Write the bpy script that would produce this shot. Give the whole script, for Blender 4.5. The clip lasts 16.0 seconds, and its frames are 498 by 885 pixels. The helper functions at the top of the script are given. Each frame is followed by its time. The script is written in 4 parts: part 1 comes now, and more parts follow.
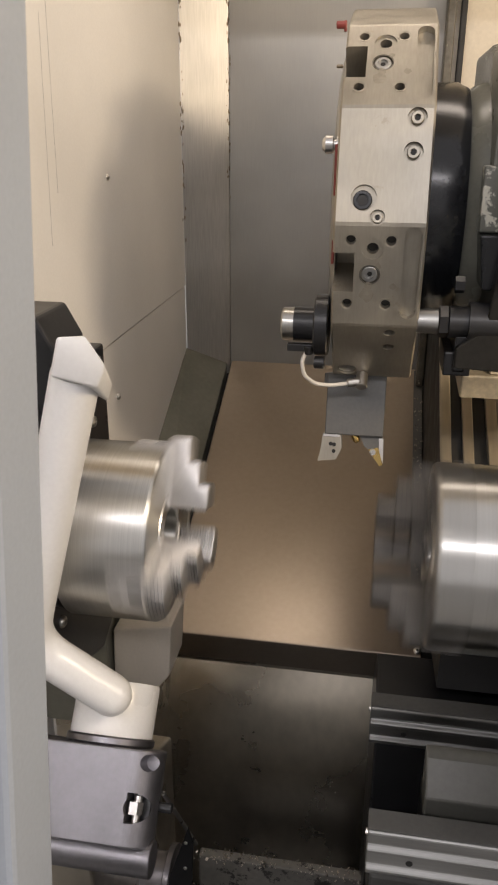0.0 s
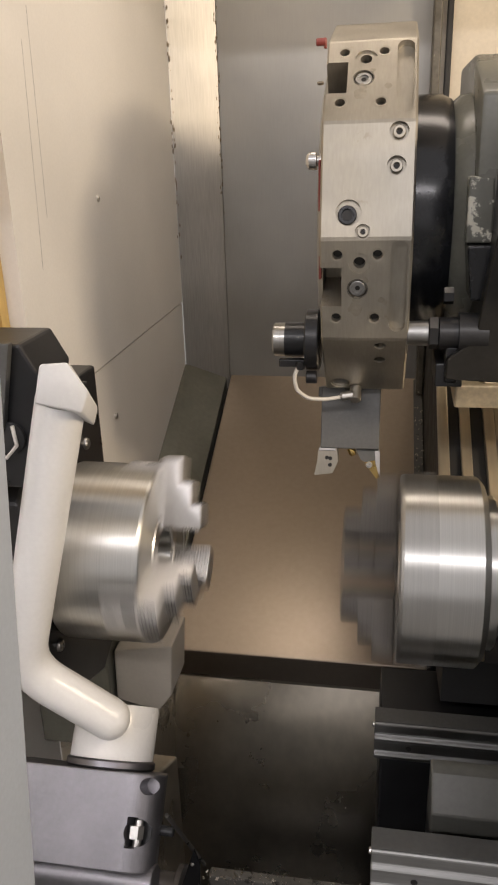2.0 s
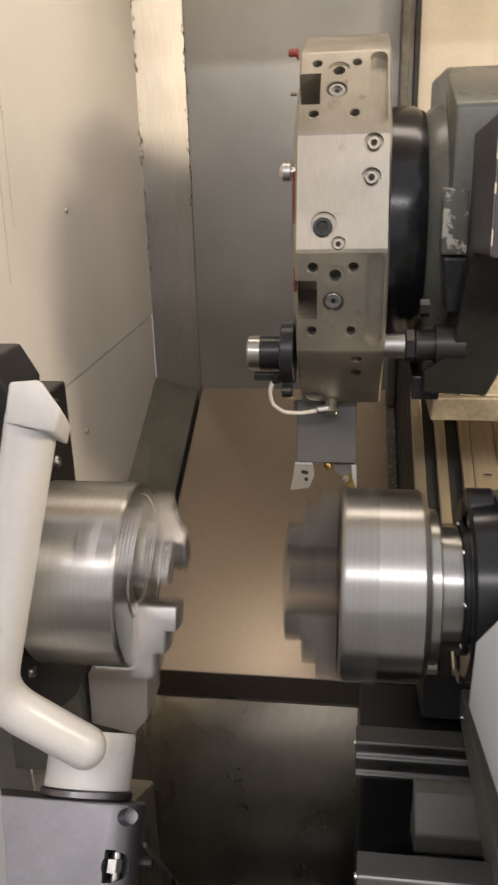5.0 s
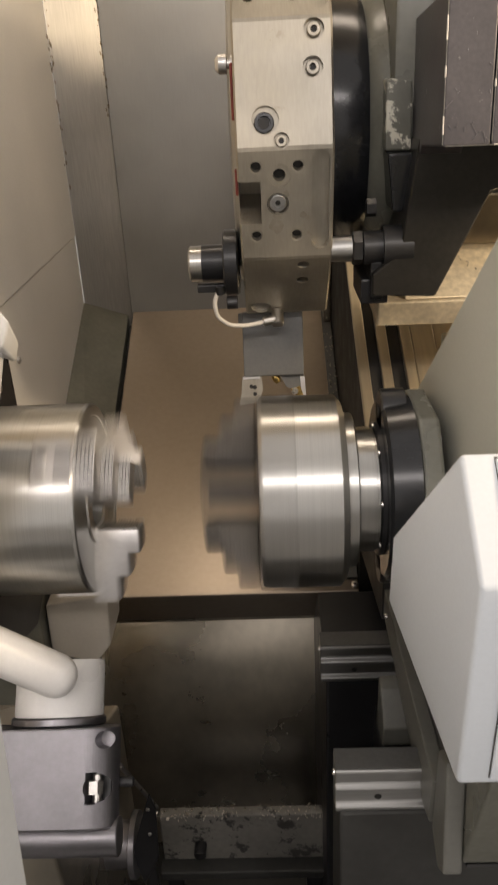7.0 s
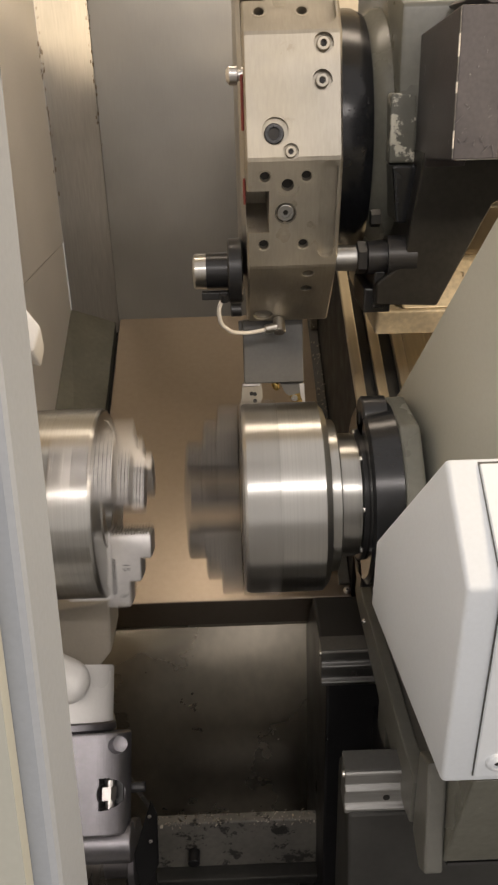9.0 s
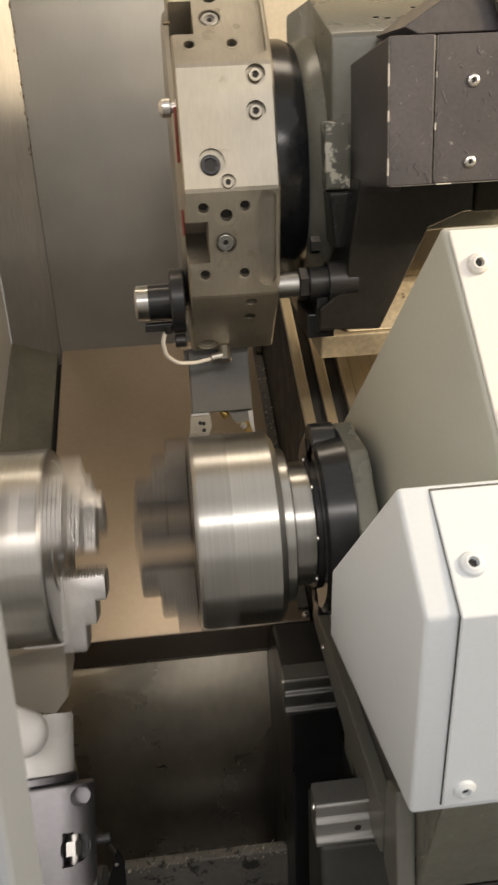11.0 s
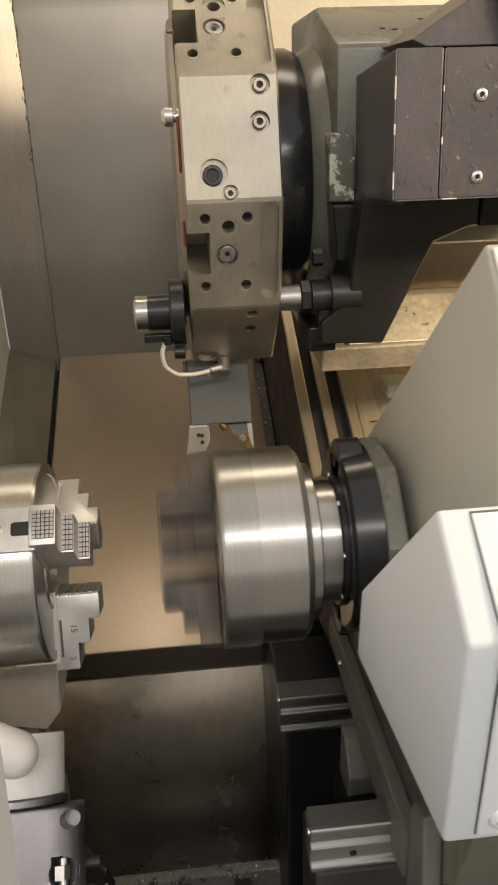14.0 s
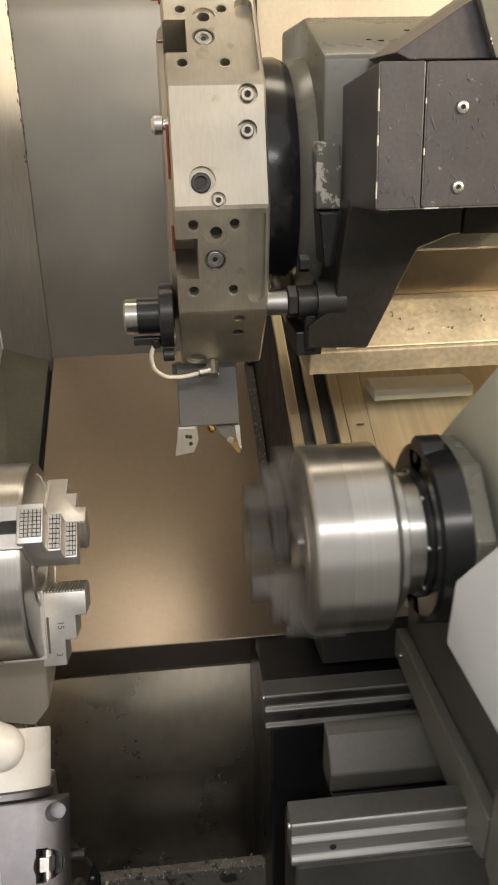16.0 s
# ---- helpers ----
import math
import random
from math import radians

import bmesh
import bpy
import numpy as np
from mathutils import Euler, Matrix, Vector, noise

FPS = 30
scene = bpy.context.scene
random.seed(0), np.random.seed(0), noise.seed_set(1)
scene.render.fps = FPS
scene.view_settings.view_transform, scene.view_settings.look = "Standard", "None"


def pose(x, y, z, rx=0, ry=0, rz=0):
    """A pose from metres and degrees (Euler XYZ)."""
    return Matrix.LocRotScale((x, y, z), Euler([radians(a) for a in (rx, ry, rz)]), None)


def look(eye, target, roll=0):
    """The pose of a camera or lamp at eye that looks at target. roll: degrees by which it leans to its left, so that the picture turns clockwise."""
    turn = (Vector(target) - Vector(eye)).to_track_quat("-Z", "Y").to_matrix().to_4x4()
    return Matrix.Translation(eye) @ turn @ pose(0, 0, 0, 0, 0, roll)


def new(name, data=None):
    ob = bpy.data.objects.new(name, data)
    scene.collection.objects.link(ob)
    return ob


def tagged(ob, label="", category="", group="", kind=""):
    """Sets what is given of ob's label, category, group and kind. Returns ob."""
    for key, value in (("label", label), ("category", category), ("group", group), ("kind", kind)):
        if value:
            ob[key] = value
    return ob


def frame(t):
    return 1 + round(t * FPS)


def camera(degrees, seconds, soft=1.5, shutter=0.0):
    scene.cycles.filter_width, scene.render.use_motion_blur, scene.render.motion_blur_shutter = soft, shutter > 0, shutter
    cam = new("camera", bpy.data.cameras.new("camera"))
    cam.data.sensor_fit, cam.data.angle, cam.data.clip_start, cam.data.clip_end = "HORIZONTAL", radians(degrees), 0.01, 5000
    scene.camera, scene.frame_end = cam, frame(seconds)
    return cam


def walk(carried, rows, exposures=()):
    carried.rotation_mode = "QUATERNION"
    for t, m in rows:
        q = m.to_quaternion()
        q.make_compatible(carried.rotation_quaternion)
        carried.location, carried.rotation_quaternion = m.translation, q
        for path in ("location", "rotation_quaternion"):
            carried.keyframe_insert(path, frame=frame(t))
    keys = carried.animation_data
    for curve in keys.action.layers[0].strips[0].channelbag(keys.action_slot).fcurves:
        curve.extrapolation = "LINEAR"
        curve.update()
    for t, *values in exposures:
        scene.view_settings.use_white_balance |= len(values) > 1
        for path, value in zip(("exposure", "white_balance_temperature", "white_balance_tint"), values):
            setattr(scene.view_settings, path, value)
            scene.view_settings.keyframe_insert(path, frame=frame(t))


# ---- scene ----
cam = camera(35.7, 16.0, soft=2.0, shutter=1.3)
PATH = [
    (0, (0.237, -0.789, 1.539), (-0.073, 1.044, 0.801), 0.2),
    (0.5, (0.245, -0.784, 1.542), (-0.08, 1.046, 0.805), -0.4),
    (1, (0.249, -0.779, 1.542), (-0.088, 1.052, 0.812), -1.1),
    (1.5, (0.256, -0.778, 1.545), (-0.083, 1.056, 0.822), -1.5),
    (2, (0.258, -0.781, 1.547), (-0.079, 1.057, 0.834), -1.8),
    (2.5, (0.259, -0.785, 1.547), (-0.067, 1.059, 0.844), -1.9),
    (3, (0.257, -0.789, 1.549), (-0.057, 1.061, 0.856), -1.9),
    (3.5, (0.253, -0.792, 1.551), (-0.045, 1.064, 0.868), -1.7),
    (4, (0.25, -0.788, 1.55), (-0.042, 1.07, 0.873), -1.7),
    (4.5, (0.245, -0.778, 1.548), (-0.038, 1.082, 0.872), -1.6),
    (5, (0.245, -0.762, 1.546), (-0.012, 1.098, 0.857), -1.6),
    (7.5, (0.192, -0.749, 1.516), (0.151, 1.048, 0.639), -2.7),
    (8, (0.177, -0.759, 1.518), (0.146, 1.042, 0.649), -2.3),
    (10.5, (0.151, -0.759, 1.526), (0.282, 1.065, 0.717), -2.2),
    (11, (0.157, -0.745, 1.529), (0.313, 1.081, 0.728), -2.8),
    (11.5, (0.166, -0.736, 1.53), (0.34, 1.091, 0.734), -2.7),
    (12, (0.166, -0.73, 1.529), (0.335, 1.099, 0.739), -2.7),
    (12.5, (0.161, -0.727, 1.53), (0.33, 1.103, 0.74), -2.4),
    (13, (0.16, -0.734, 1.535), (0.324, 1.097, 0.749), -2.2),
    (13.5, (0.159, -0.73, 1.534), (0.323, 1.102, 0.747), -2.0),
    (14, (0.158, -0.726, 1.534), (0.32, 1.104, 0.744), -1.9),
    (14.5, (0.162, -0.728, 1.534), (0.325, 1.101, 0.741), -1.7),
    (15, (0.165, -0.732, 1.534), (0.333, 1.097, 0.741), -1.5),
    (15.5, (0.169, -0.74, 1.538), (0.343, 1.088, 0.744), -1.3),
    (16, (0.168, -0.743, 1.543), (0.342, 1.086, 0.753), -1.3),
]
walk(cam, [(t, look(eye, target, roll)) for t, eye, target, roll in PATH],
     exposures=[(0, 0.0, 6350, 16), (5, 0.0, 6350, 16), (7.5, 0.05, 6800, 15), (8, 0.05, 6800, 15), (10.5, 0.0, 6850, 14), (11, 0.03, 6750, 12), (12, 0.06, 6950, 12), (14.5, 0.1, 6780, 12), (16, 0.22, 6600, 11)])

# ---- light ----
world = bpy.data.worlds.new("workshop")
scene.world = world
world.use_nodes = True
world.node_tree.nodes["Background"].inputs[0].default_value = (1.0, 0.965, 0.92, 1)
world.node_tree.nodes["Background"].inputs[1].default_value = 0.74
scene.view_settings.exposure = 0.0


def area(name, eye, target, sx, sy, power, colour):
    d = bpy.data.lights.new(name, "AREA")
    d.shape, d.size, d.size_y, d.energy, d.color = "RECTANGLE", sx, sy, power, colour
    o = new(name, d)
    o.matrix_world = look(eye, target)
    return o


area("machine_light", (0.24, 0.5, 2.1), (0.24, 0.52, 1.0), 0.7, 0.12, 2.0, (1.0, 0.88, 0.72))
area("slide_light", (1.25, -0.45, 1.87), (0.3, 0.6, 1.3), 0.3, 0.12, 14, (1.0, 0.82, 0.56))
area("tube_light", (0.2, -2.3, 3.05), (0.2, 0.0, 1.1), 2.6, 0.05, 24, (1.0, 0.97, 0.94))


# ---- materials ----
def mat(name, base, *rest, flecks=22.0, **more):
    return surface(name, base, *rest, flecks=flecks, **more)


def surface(name, base, rough=0.5, metal=0.0, spots=0.12, size=6.0, grain=0.06, fine=180.0, bump=0.03, stretch=(1, 1, 1), second=None, wear=0.0, flecks=22.0):
    m = bpy.data.materials.new(name)
    m.use_nodes = True
    nt = m.node_tree
    nd, ln = nt.nodes, nt.links
    b = nd["Principled BSDF"]
    tc = nd.new("ShaderNodeTexCoord")
    mp = nd.new("ShaderNodeMapping")
    mp.inputs["Scale"].default_value = stretch
    ln.new(tc.outputs["Object"], mp.inputs["Vector"])
    n1 = nd.new("ShaderNodeTexNoise")
    n1.inputs["Scale"].default_value, n1.inputs["Detail"].default_value = size, 5
    ln.new(tc.outputs["Object"], n1.inputs["Vector"])
    n2 = nd.new("ShaderNodeTexNoise")
    n2.inputs["Scale"].default_value, n2.inputs["Detail"].default_value = fine, 3
    ln.new(mp.outputs["Vector"], n2.inputs["Vector"])
    # value = 1 + spots * (n1 - .5) * 2 + grain * (n2 - .5) * 2
    a1 = nd.new("ShaderNodeMapRange")
    a1.inputs["From Min"].default_value, a1.inputs["From Max"].default_value = 0.3, 0.7
    a1.inputs["To Min"].default_value, a1.inputs["To Max"].default_value = 1 - spots, 1 + spots
    ln.new(n1.outputs["Fac"], a1.inputs["Value"])
    a2 = nd.new("ShaderNodeMapRange")
    a2.inputs["From Min"].default_value, a2.inputs["From Max"].default_value = 0.3, 0.7
    a2.inputs["To Min"].default_value, a2.inputs["To Max"].default_value = 1 - grain, 1 + grain
    ln.new(n2.outputs["Fac"], a2.inputs["Value"])
    mu = nd.new("ShaderNodeMath")
    mu.operation = "MULTIPLY"
    ln.new(a1.outputs[0], mu.inputs[0])
    ln.new(a2.outputs[0], mu.inputs[1])
    vm = nd.new("ShaderNodeVectorMath")
    vm.operation = "SCALE"
    vm.inputs[0].default_value = base
    ln.new(mu.outputs[0], vm.inputs["Scale"])
    colour = vm.outputs[0]
    if second:
        n3 = nd.new("ShaderNodeTexNoise")
        n3.inputs["Scale"].default_value, n3.inputs["Detail"].default_value, n3.inputs["Roughness"].default_value = flecks, 8, 0.7
        ln.new(tc.outputs["Object"], n3.inputs["Vector"])
        r3 = nd.new("ShaderNodeMapRange")
        r3.inputs["From Min"].default_value, r3.inputs["From Max"].default_value = 0.62 - wear, 0.66 - wear
        ln.new(n3.outputs["Fac"], r3.inputs["Value"])
        mx = nd.new("ShaderNodeMix")
        mx.data_type = "RGBA"
        ln.new(r3.outputs[0], mx.inputs["Factor"])
        ln.new(colour, mx.inputs["A"])
        mx.inputs["B"].default_value = (*second, 1)
        colour = mx.outputs["Result"]
    ln.new(colour, b.inputs["Base Color"])
    ra = nd.new("ShaderNodeMapRange")
    ra.inputs["From Min"].default_value, ra.inputs["From Max"].default_value = 0.3, 0.7
    ra.inputs["To Min"].default_value, ra.inputs["To Max"].default_value = rough * 0.82, min(1, rough * 1.18)
    ln.new(n1.outputs["Fac"], ra.inputs["Value"])
    ln.new(ra.outputs[0], b.inputs["Roughness"])
    b.inputs["Metallic"].default_value = metal
    if bump:
        bu = nd.new("ShaderNodeBump")
        bu.inputs["Strength"].default_value, bu.inputs["Distance"].default_value = bump, 0.002
        ln.new(n2.outputs["Fac"], bu.inputs["Height"])
        ln.new(bu.outputs[0], b.inputs["Normal"])
    return m


CREAM = mat("cream_paint", (0.79, 0.765, 0.72), 0.38, 0, 0.06, 4, 0.02, 260, 0.05)
SHEET = mat("wall_sheet_steel", (0.36, 0.352, 0.33), 0.4, 0.85, 0.16, 3, 0.02, 60, 0.02, (6, 6, 0.4))
COLUMN = mat("column_sheet_steel", (0.43, 0.415, 0.385), 0.45, 0.8, 0.14, 5, 0.08, 70, 0.02, (5, 5, 0.3))
PLATE = mat("stainless_plate", (0.385, 0.325, 0.265), 0.34, 0.97, 0.05, 2, 0.03, 90, 0.02, (1, 1, 1))
DARKSHEET = mat("oily_dark_sheet", (0.60, 0.545, 0.45), 0.28, 0.93, 0.26, 5.5, 0.05, 60, 0.02, (1, 1, 0.6))
TURRET = mat("machined_turret_steel", (0.37, 0.342, 0.288), 0.46, 0.82, 0.15, 16, 0.05, 120, 0.01, (3, 0.5, 0.5), (0.33, 0.3, 0.245), -0.01, flecks=26.0)
TURNED = mat("turned_steel", (0.54, 0.535, 0.51), 0.35, 1, 0.03, 3, 0.07, 240, 0.0, (5, 0.02, 0.02))
tb = TURNED.node_tree.nodes["Principled BSDF"]
tb.inputs["Anisotropic"].default_value, tb.inputs["Anisotropic Rotation"].default_value = 0.85, 0.25
tg = TURNED.node_tree.nodes.new("ShaderNodeTangent")
tg.direction_type, tg.axis = "RADIAL", "X"
TURNED.node_tree.links.new(tg.outputs[0], tb.inputs["Tangent"])
GROUND = mat("ground_steel", (0.62, 0.60, 0.57), 0.3, 1, 0.08, 20, 0.05, 200, 0.02)
RAIL = mat("guide_rail_steel", (0.38, 0.38, 0.37), 0.42, 1, 0.12, 10, 0.06, 90, 0.02, (0.2, 4, 4))
JAW = mat("hardened_jaw_steel", (0.66, 0.645, 0.63), 0.42, 0.9, 0.06, 30, 0.04, 200, 0.02)
# Jaw steel with the counter jaws' shade put into colour; also dark plug rims.
DARKJAW = mat("darkened_jaw_steel", (0.13, 0.12, 0.108), 0.45, 0.85, 0.1, 30, 0.05, 200, 0.02)
BLACK = mat("black_oxide_steel", (0.014, 0.014, 0.015), 0.33, 0.0, 0.25, 12, 0.1, 150, 0.04)
GUARD = mat("scuffed_black_paint", (0.062, 0.057, 0.062), 0.34, 0, 0.25, 9, 0.12, 240, 0.06, (1, 1, 1), (0.2, 0.195, 0.19), -0.015, flecks=70.0)
CASTING = mat("grey_green_casting_paint", (0.16, 0.16, 0.135), 0.27, 0, 0.15, 9, 0.06, 140, 0.08)
WIPER = mat("grey_wiper_paint", (0.14, 0.14, 0.125), 0.42, 0, 0.12, 9, 0.06, 140, 0.06)
CHIPPED = mat("chipped_grey_green_paint", (0.16, 0.16, 0.135), 0.36, 0, 0.15, 9, 0.06, 140, 0.08, (1, 1, 1), (0.68, 0.66, 0.56), 0.09, flecks=34.0)
WHITE = mat("white_cover_paint", (0.68, 0.725, 0.765), 0.38, 0, 0.03, 3, 0.015, 300, 0.05)
ARMWHITE = mat("white_arm_paint", (0.69, 0.68, 0.655), 0.3, 0, 0.04, 8, 0.02, 220, 0.05)
COVERGREY = mat("warm_grey_cover_paint", (0.46, 0.465, 0.41), 0.4, 0, 0.05, 4, 0.02, 240, 0.05)
DOORGREY = mat("blue_grey_door_paint", (0.33, 0.36, 0.40), 0.45, 0, 0.06, 5, 0.03, 300, 0.05)
ALU = mat("cast_aluminium", (0.215, 0.208, 0.22), 0.38, 0.88, 0.12, 14, 0.05, 160, 0.05)
BLOCK = mat("grey_tool_block", (0.13, 0.13, 0.125), 0.5, 0.5, 0.08, 12, 0.06, 200, 0.03)
BRASS = mat("brass", (0.62, 0.44, 0.16), 0.3, 1, 0.1, 30, 0.05, 100, 0.0)
RED = mat("red_plate", (0.22, 0.04, 0.03), 0.5, 0, 0.12, 20, 0.05, 100, 0.0)
# Near-black: shade inside holes, sockets and gaps put into colour; dark screws too.
HOLE = mat("hole_shade", (0.02, 0.019, 0.018), 0.5, 0.3, 0.2, 30, 0.05, 100, 0.0)
CABLE = mat("white_cable", (0.62, 0.59, 0.54), 0.45, 0, 0.08, 60, 0.02, 200, 0.0)
OCHRE = mat("ochre_bellows", (0.55, 0.38, 0.13), 0.45, 0, 0.2, 10, 0.1, 60, 0.03)
WAY = mat("ground_way_steel", (0.78, 0.72, 0.6), 0.33, 0.9, 0.12, 8, 0.1, 30, 0.02, (3, 0.15, 0.15))
TRAY = mat("tray_paint", (0.04, 0.04, 0.037), 0.5, 0.2, 0.3, 8, 0.1, 90, 0.1)
WORN = mat("worn_grey_paint", (0.2, 0.19, 0.17), 0.5, 0.1, 0.25, 8, 0.1, 90, 0.1, (1, 1, 1), (0.035, 0.034, 0.03), 0.06)
CONCRETE = mat("workshop_floor", (0.32, 0.31, 0.29), 0.6, 0, 0.15, 1.5, 0.08, 40, 0.05)
CHIP = mat("steel_chips", (0.55, 0.5, 0.42), 0.3, 1, 0.2, 60, 0.1, 200, 0.0)
INK = mat("etched_mark", (0.12, 0.12, 0.12), 0.5, 0.5, 0.1, 60, 0.1, 200, 0.0)
GLASS = mat("added_pane_glass", (0.97, 0.98, 0.98), 0.03, 0, 0.01, 3, 0.0, 100, 0.0)
GLASS.node_tree.nodes["Principled BSDF"].inputs["Transmission Weight"].default_value = 1.0
GLOSS = mat("glossy_black_enamel", (0.012, 0.013, 0.015), 0.2, 0.0, 0.2, 10, 0.08, 120, 0.02)
# Cream paint with the shade below the chuck put into its colour.
FOOT = mat("shaded_cream_paint", (0.5, 0.455, 0.385), 0.42, 0, 0.1, 8, 0.03, 200, 0.05)
BRONZED = mat("bronzed_sheet", (0.21, 0.17, 0.12), 0.36, 0.9, 0.12, 6, 0.05, 90, 0.02)
RESIDUE = mat("dried_coolant", (0.3, 0.275, 0.225), 0.5, 0.6, 0.2, 60, 0.1, 200, 0.0)
# Cream wall paint with the warm light put into its colour, plus brown flecks.
WARMCREAM = mat("warm_lit_cream_paint", (0.68, 0.61, 0.49), 0.4, 0, 0.1, 6, 0.04, 160, 0.05, (1, 1, 1), (0.36, 0.29, 0.19), -0.05, flecks=14.0)
OILED = mat("oily_grey_green_sheet", (0.2, 0.2, 0.17), 0.36, 0.6, 0.2, 6, 0.06, 90, 0.03)
SADDLE = mat("oily_machined_saddle", (0.66, 0.58, 0.44), 0.5, 0.5, 0.16, 14, 0.14, 120, 0.12, (1, 1, 1), (0.82, 0.74, 0.58), -0.02, flecks=60.0)
DARKCAST = mat("oily_black_casting", (0.02, 0.019, 0.017), 0.34, 0, 0.3, 10, 0.12, 160, 0.08, (1, 1, 1), (0.13, 0.12, 0.1), -0.06, flecks=50.0)
GRIME = mat("grimy_strip", (0.10, 0.092, 0.075), 0.4, 0.4, 0.4, 14, 0.2, 120, 0.08, (1, 1, 1), (0.46, 0.42, 0.33), -0.02, flecks=55.0)
RUBBER = mat("black_rubber", (0.02, 0.02, 0.02), 0.6, 0, 0.2, 20, 0.1, 200, 0.05)

for dull, level in ((DARKCAST, 0.2), (GUARD, 0.6)):
    dull.node_tree.nodes["Principled BSDF"].inputs["Specular IOR Level"].default_value = level

B = bmesh.new


# ---- building helpers ----
def mesh_of(name, bm, m, smooth=None):
    me = bpy.data.meshes.new(name)
    bm.normal_update()
    if smooth:
        for f in bm.faces:
            f.smooth = True
        for e in bm.edges:
            e.smooth = not (len(e.link_faces) == 2 and e.calc_face_angle(0) > radians(smooth))
    bm.to_mesh(me)
    bm.free()
    me.materials.append(m)
    return me


def part(name, bm, m, parent=None, label="", smooth=None):
    o = new(name, mesh_of(name, bm, m, smooth))
    if parent:
        o.parent = parent
    return tagged(o, label)


def soften(bm, width, segments=2, angle=25):
    es = [e for e in bm.edges if len(e.link_faces) == 2 and e.calc_face_angle(0) > radians(angle)]
    bmesh.ops.bevel(bm, geom=es, offset=width, segments=segments, affect="EDGES", profile=0.5, clamp_overlap=True)
    return bm


def box(bm, x0, x1, y0, y1, z0, z1):
    r = bmesh.ops.create_cube(bm, size=1)
    bmesh.ops.transform(bm, verts=r["verts"], matrix=Matrix.Translation(((x0 + x1) / 2, (y0 + y1) / 2, (z0 + z1) / 2)) @ Matrix.Diagonal((x1 - x0, y1 - y0, z1 - z0, 1)))
    return bm


def rbox(x0, x1, y0, y1, z0, z1, r=0.003, s=2):
    return soften(box(B(), x0, x1, y0, y1, z0, z1), r, s)


def extrude(bm, a, b):
    va, vb = [bm.verts.new(p) for p in a], [bm.verts.new(p) for p in b]
    n = len(a)
    bm.faces.new(va)
    bm.faces.new(vb[::-1])
    for i in range(n):
        bm.faces.new((va[i], vb[i], vb[(i + 1) % n], va[(i + 1) % n]))
    bmesh.ops.recalc_face_normals(bm, faces=bm.faces)
    return bm


def prism(bm, pts, x0, x1):
    """A section in (y, z), drawn out along x."""
    return extrude(bm, [(x0, y, z) for y, z in pts], [(x1, y, z) for y, z in pts])


def slab(bm, pts, y0, y1):
    """An outline in (x, z), drawn out along y."""
    return extrude(bm, [(x, y0, z) for x, z in pts], [(x, y1, z) for x, z in pts])


def turned(bm, profile, n=64, close=False):
    """A profile of (x, r), turned about the x axis."""
    rings = [[bm.verts.new((x, r * math.sin(2 * math.pi * i / n), r * math.cos(2 * math.pi * i / n))) for i in range(n)] for x, r in profile]
    if close:
        rings.append(rings[0])
    for p, q in zip(rings, rings[1:]):
        for i in range(n):
            bm.faces.new((p[i], p[(i + 1) % n], q[(i + 1) % n], q[i]))
    if not close:
        bm.faces.new(rings[0])
        bm.faces.new(rings[-1][::-1])
    bmesh.ops.recalc_face_normals(bm, faces=bm.faces)
    return bm


def moved(bm, m):
    bmesh.ops.transform(bm, verts=bm.verts, matrix=m)
    return bm


def along(bm, a, b):
    """Lays a thing turned about x from the place a towards b."""
    q = (Vector(b) - Vector(a)).to_track_quat("X", "Z").to_matrix().to_4x4()
    return moved(bm, Matrix.Translation(a) @ q)


def rod(a, b, r, n=24, chamfer=0.001):
    L = (Vector(b) - Vector(a)).length
    return along(turned(B(), [(0, r - chamfer), (chamfer, r), (L - chamfer, r), (L, r - chamfer)], n), a, b)


def tube(points, r, n=20, fillet=0):
    """A bent tube through the points."""
    pts = [Vector(p) for p in points]
    if fillet:
        out = [pts[0]]
        for p, c, q in zip(pts, pts[1:], pts[2:]):
            u, v = (p - c).normalized(), (q - c).normalized()
            s, e = c + u * fillet, c + v * fillet
            for k in range(9):
                t = k / 8
                out.append(s * (1 - t) ** 2 + c * 2 * t * (1 - t) + e * t * t)
        pts = out + [pts[-1]]
    bm = B()
    rings, side = [], None
    for i, p in enumerate(pts):
        d = (pts[min(i + 1, len(pts) - 1)] - pts[max(i - 1, 0)]).normalized()
        side = d.orthogonal().normalized() if side is None else (side - d * side.dot(d)).normalized()
        up = d.cross(side)
        rings.append([bm.verts.new(p + r * (math.cos(2 * math.pi * k / n) * side + math.sin(2 * math.pi * k / n) * up)) for k in range(n)])
    for a, b in zip(rings, rings[1:]):
        for k in range(n):
            bm.faces.new((a[k], a[(k + 1) % n], b[(k + 1) % n], b[k]))
    bm.faces.new(rings[0])
    bm.faces.new(rings[-1][::-1])
    bmesh.ops.recalc_face_normals(bm, faces=bm.faces)
    return bm


def cut(ob, cutter):
    """Takes the cutter's shape out of ob's mesh."""
    c = new("cutter", mesh_of("cutter", cutter, HOLE))
    md = ob.modifiers.new("cut", "BOOLEAN")
    md.operation, md.object, md.solver = "DIFFERENCE", c, "EXACT"
    bpy.context.view_layer.update()
    me = bpy.data.meshes.new_from_object(ob.evaluated_get(bpy.context.evaluated_depsgraph_get()))
    ob.modifiers.clear()
    ob.data = me
    bpy.data.objects.remove(c)


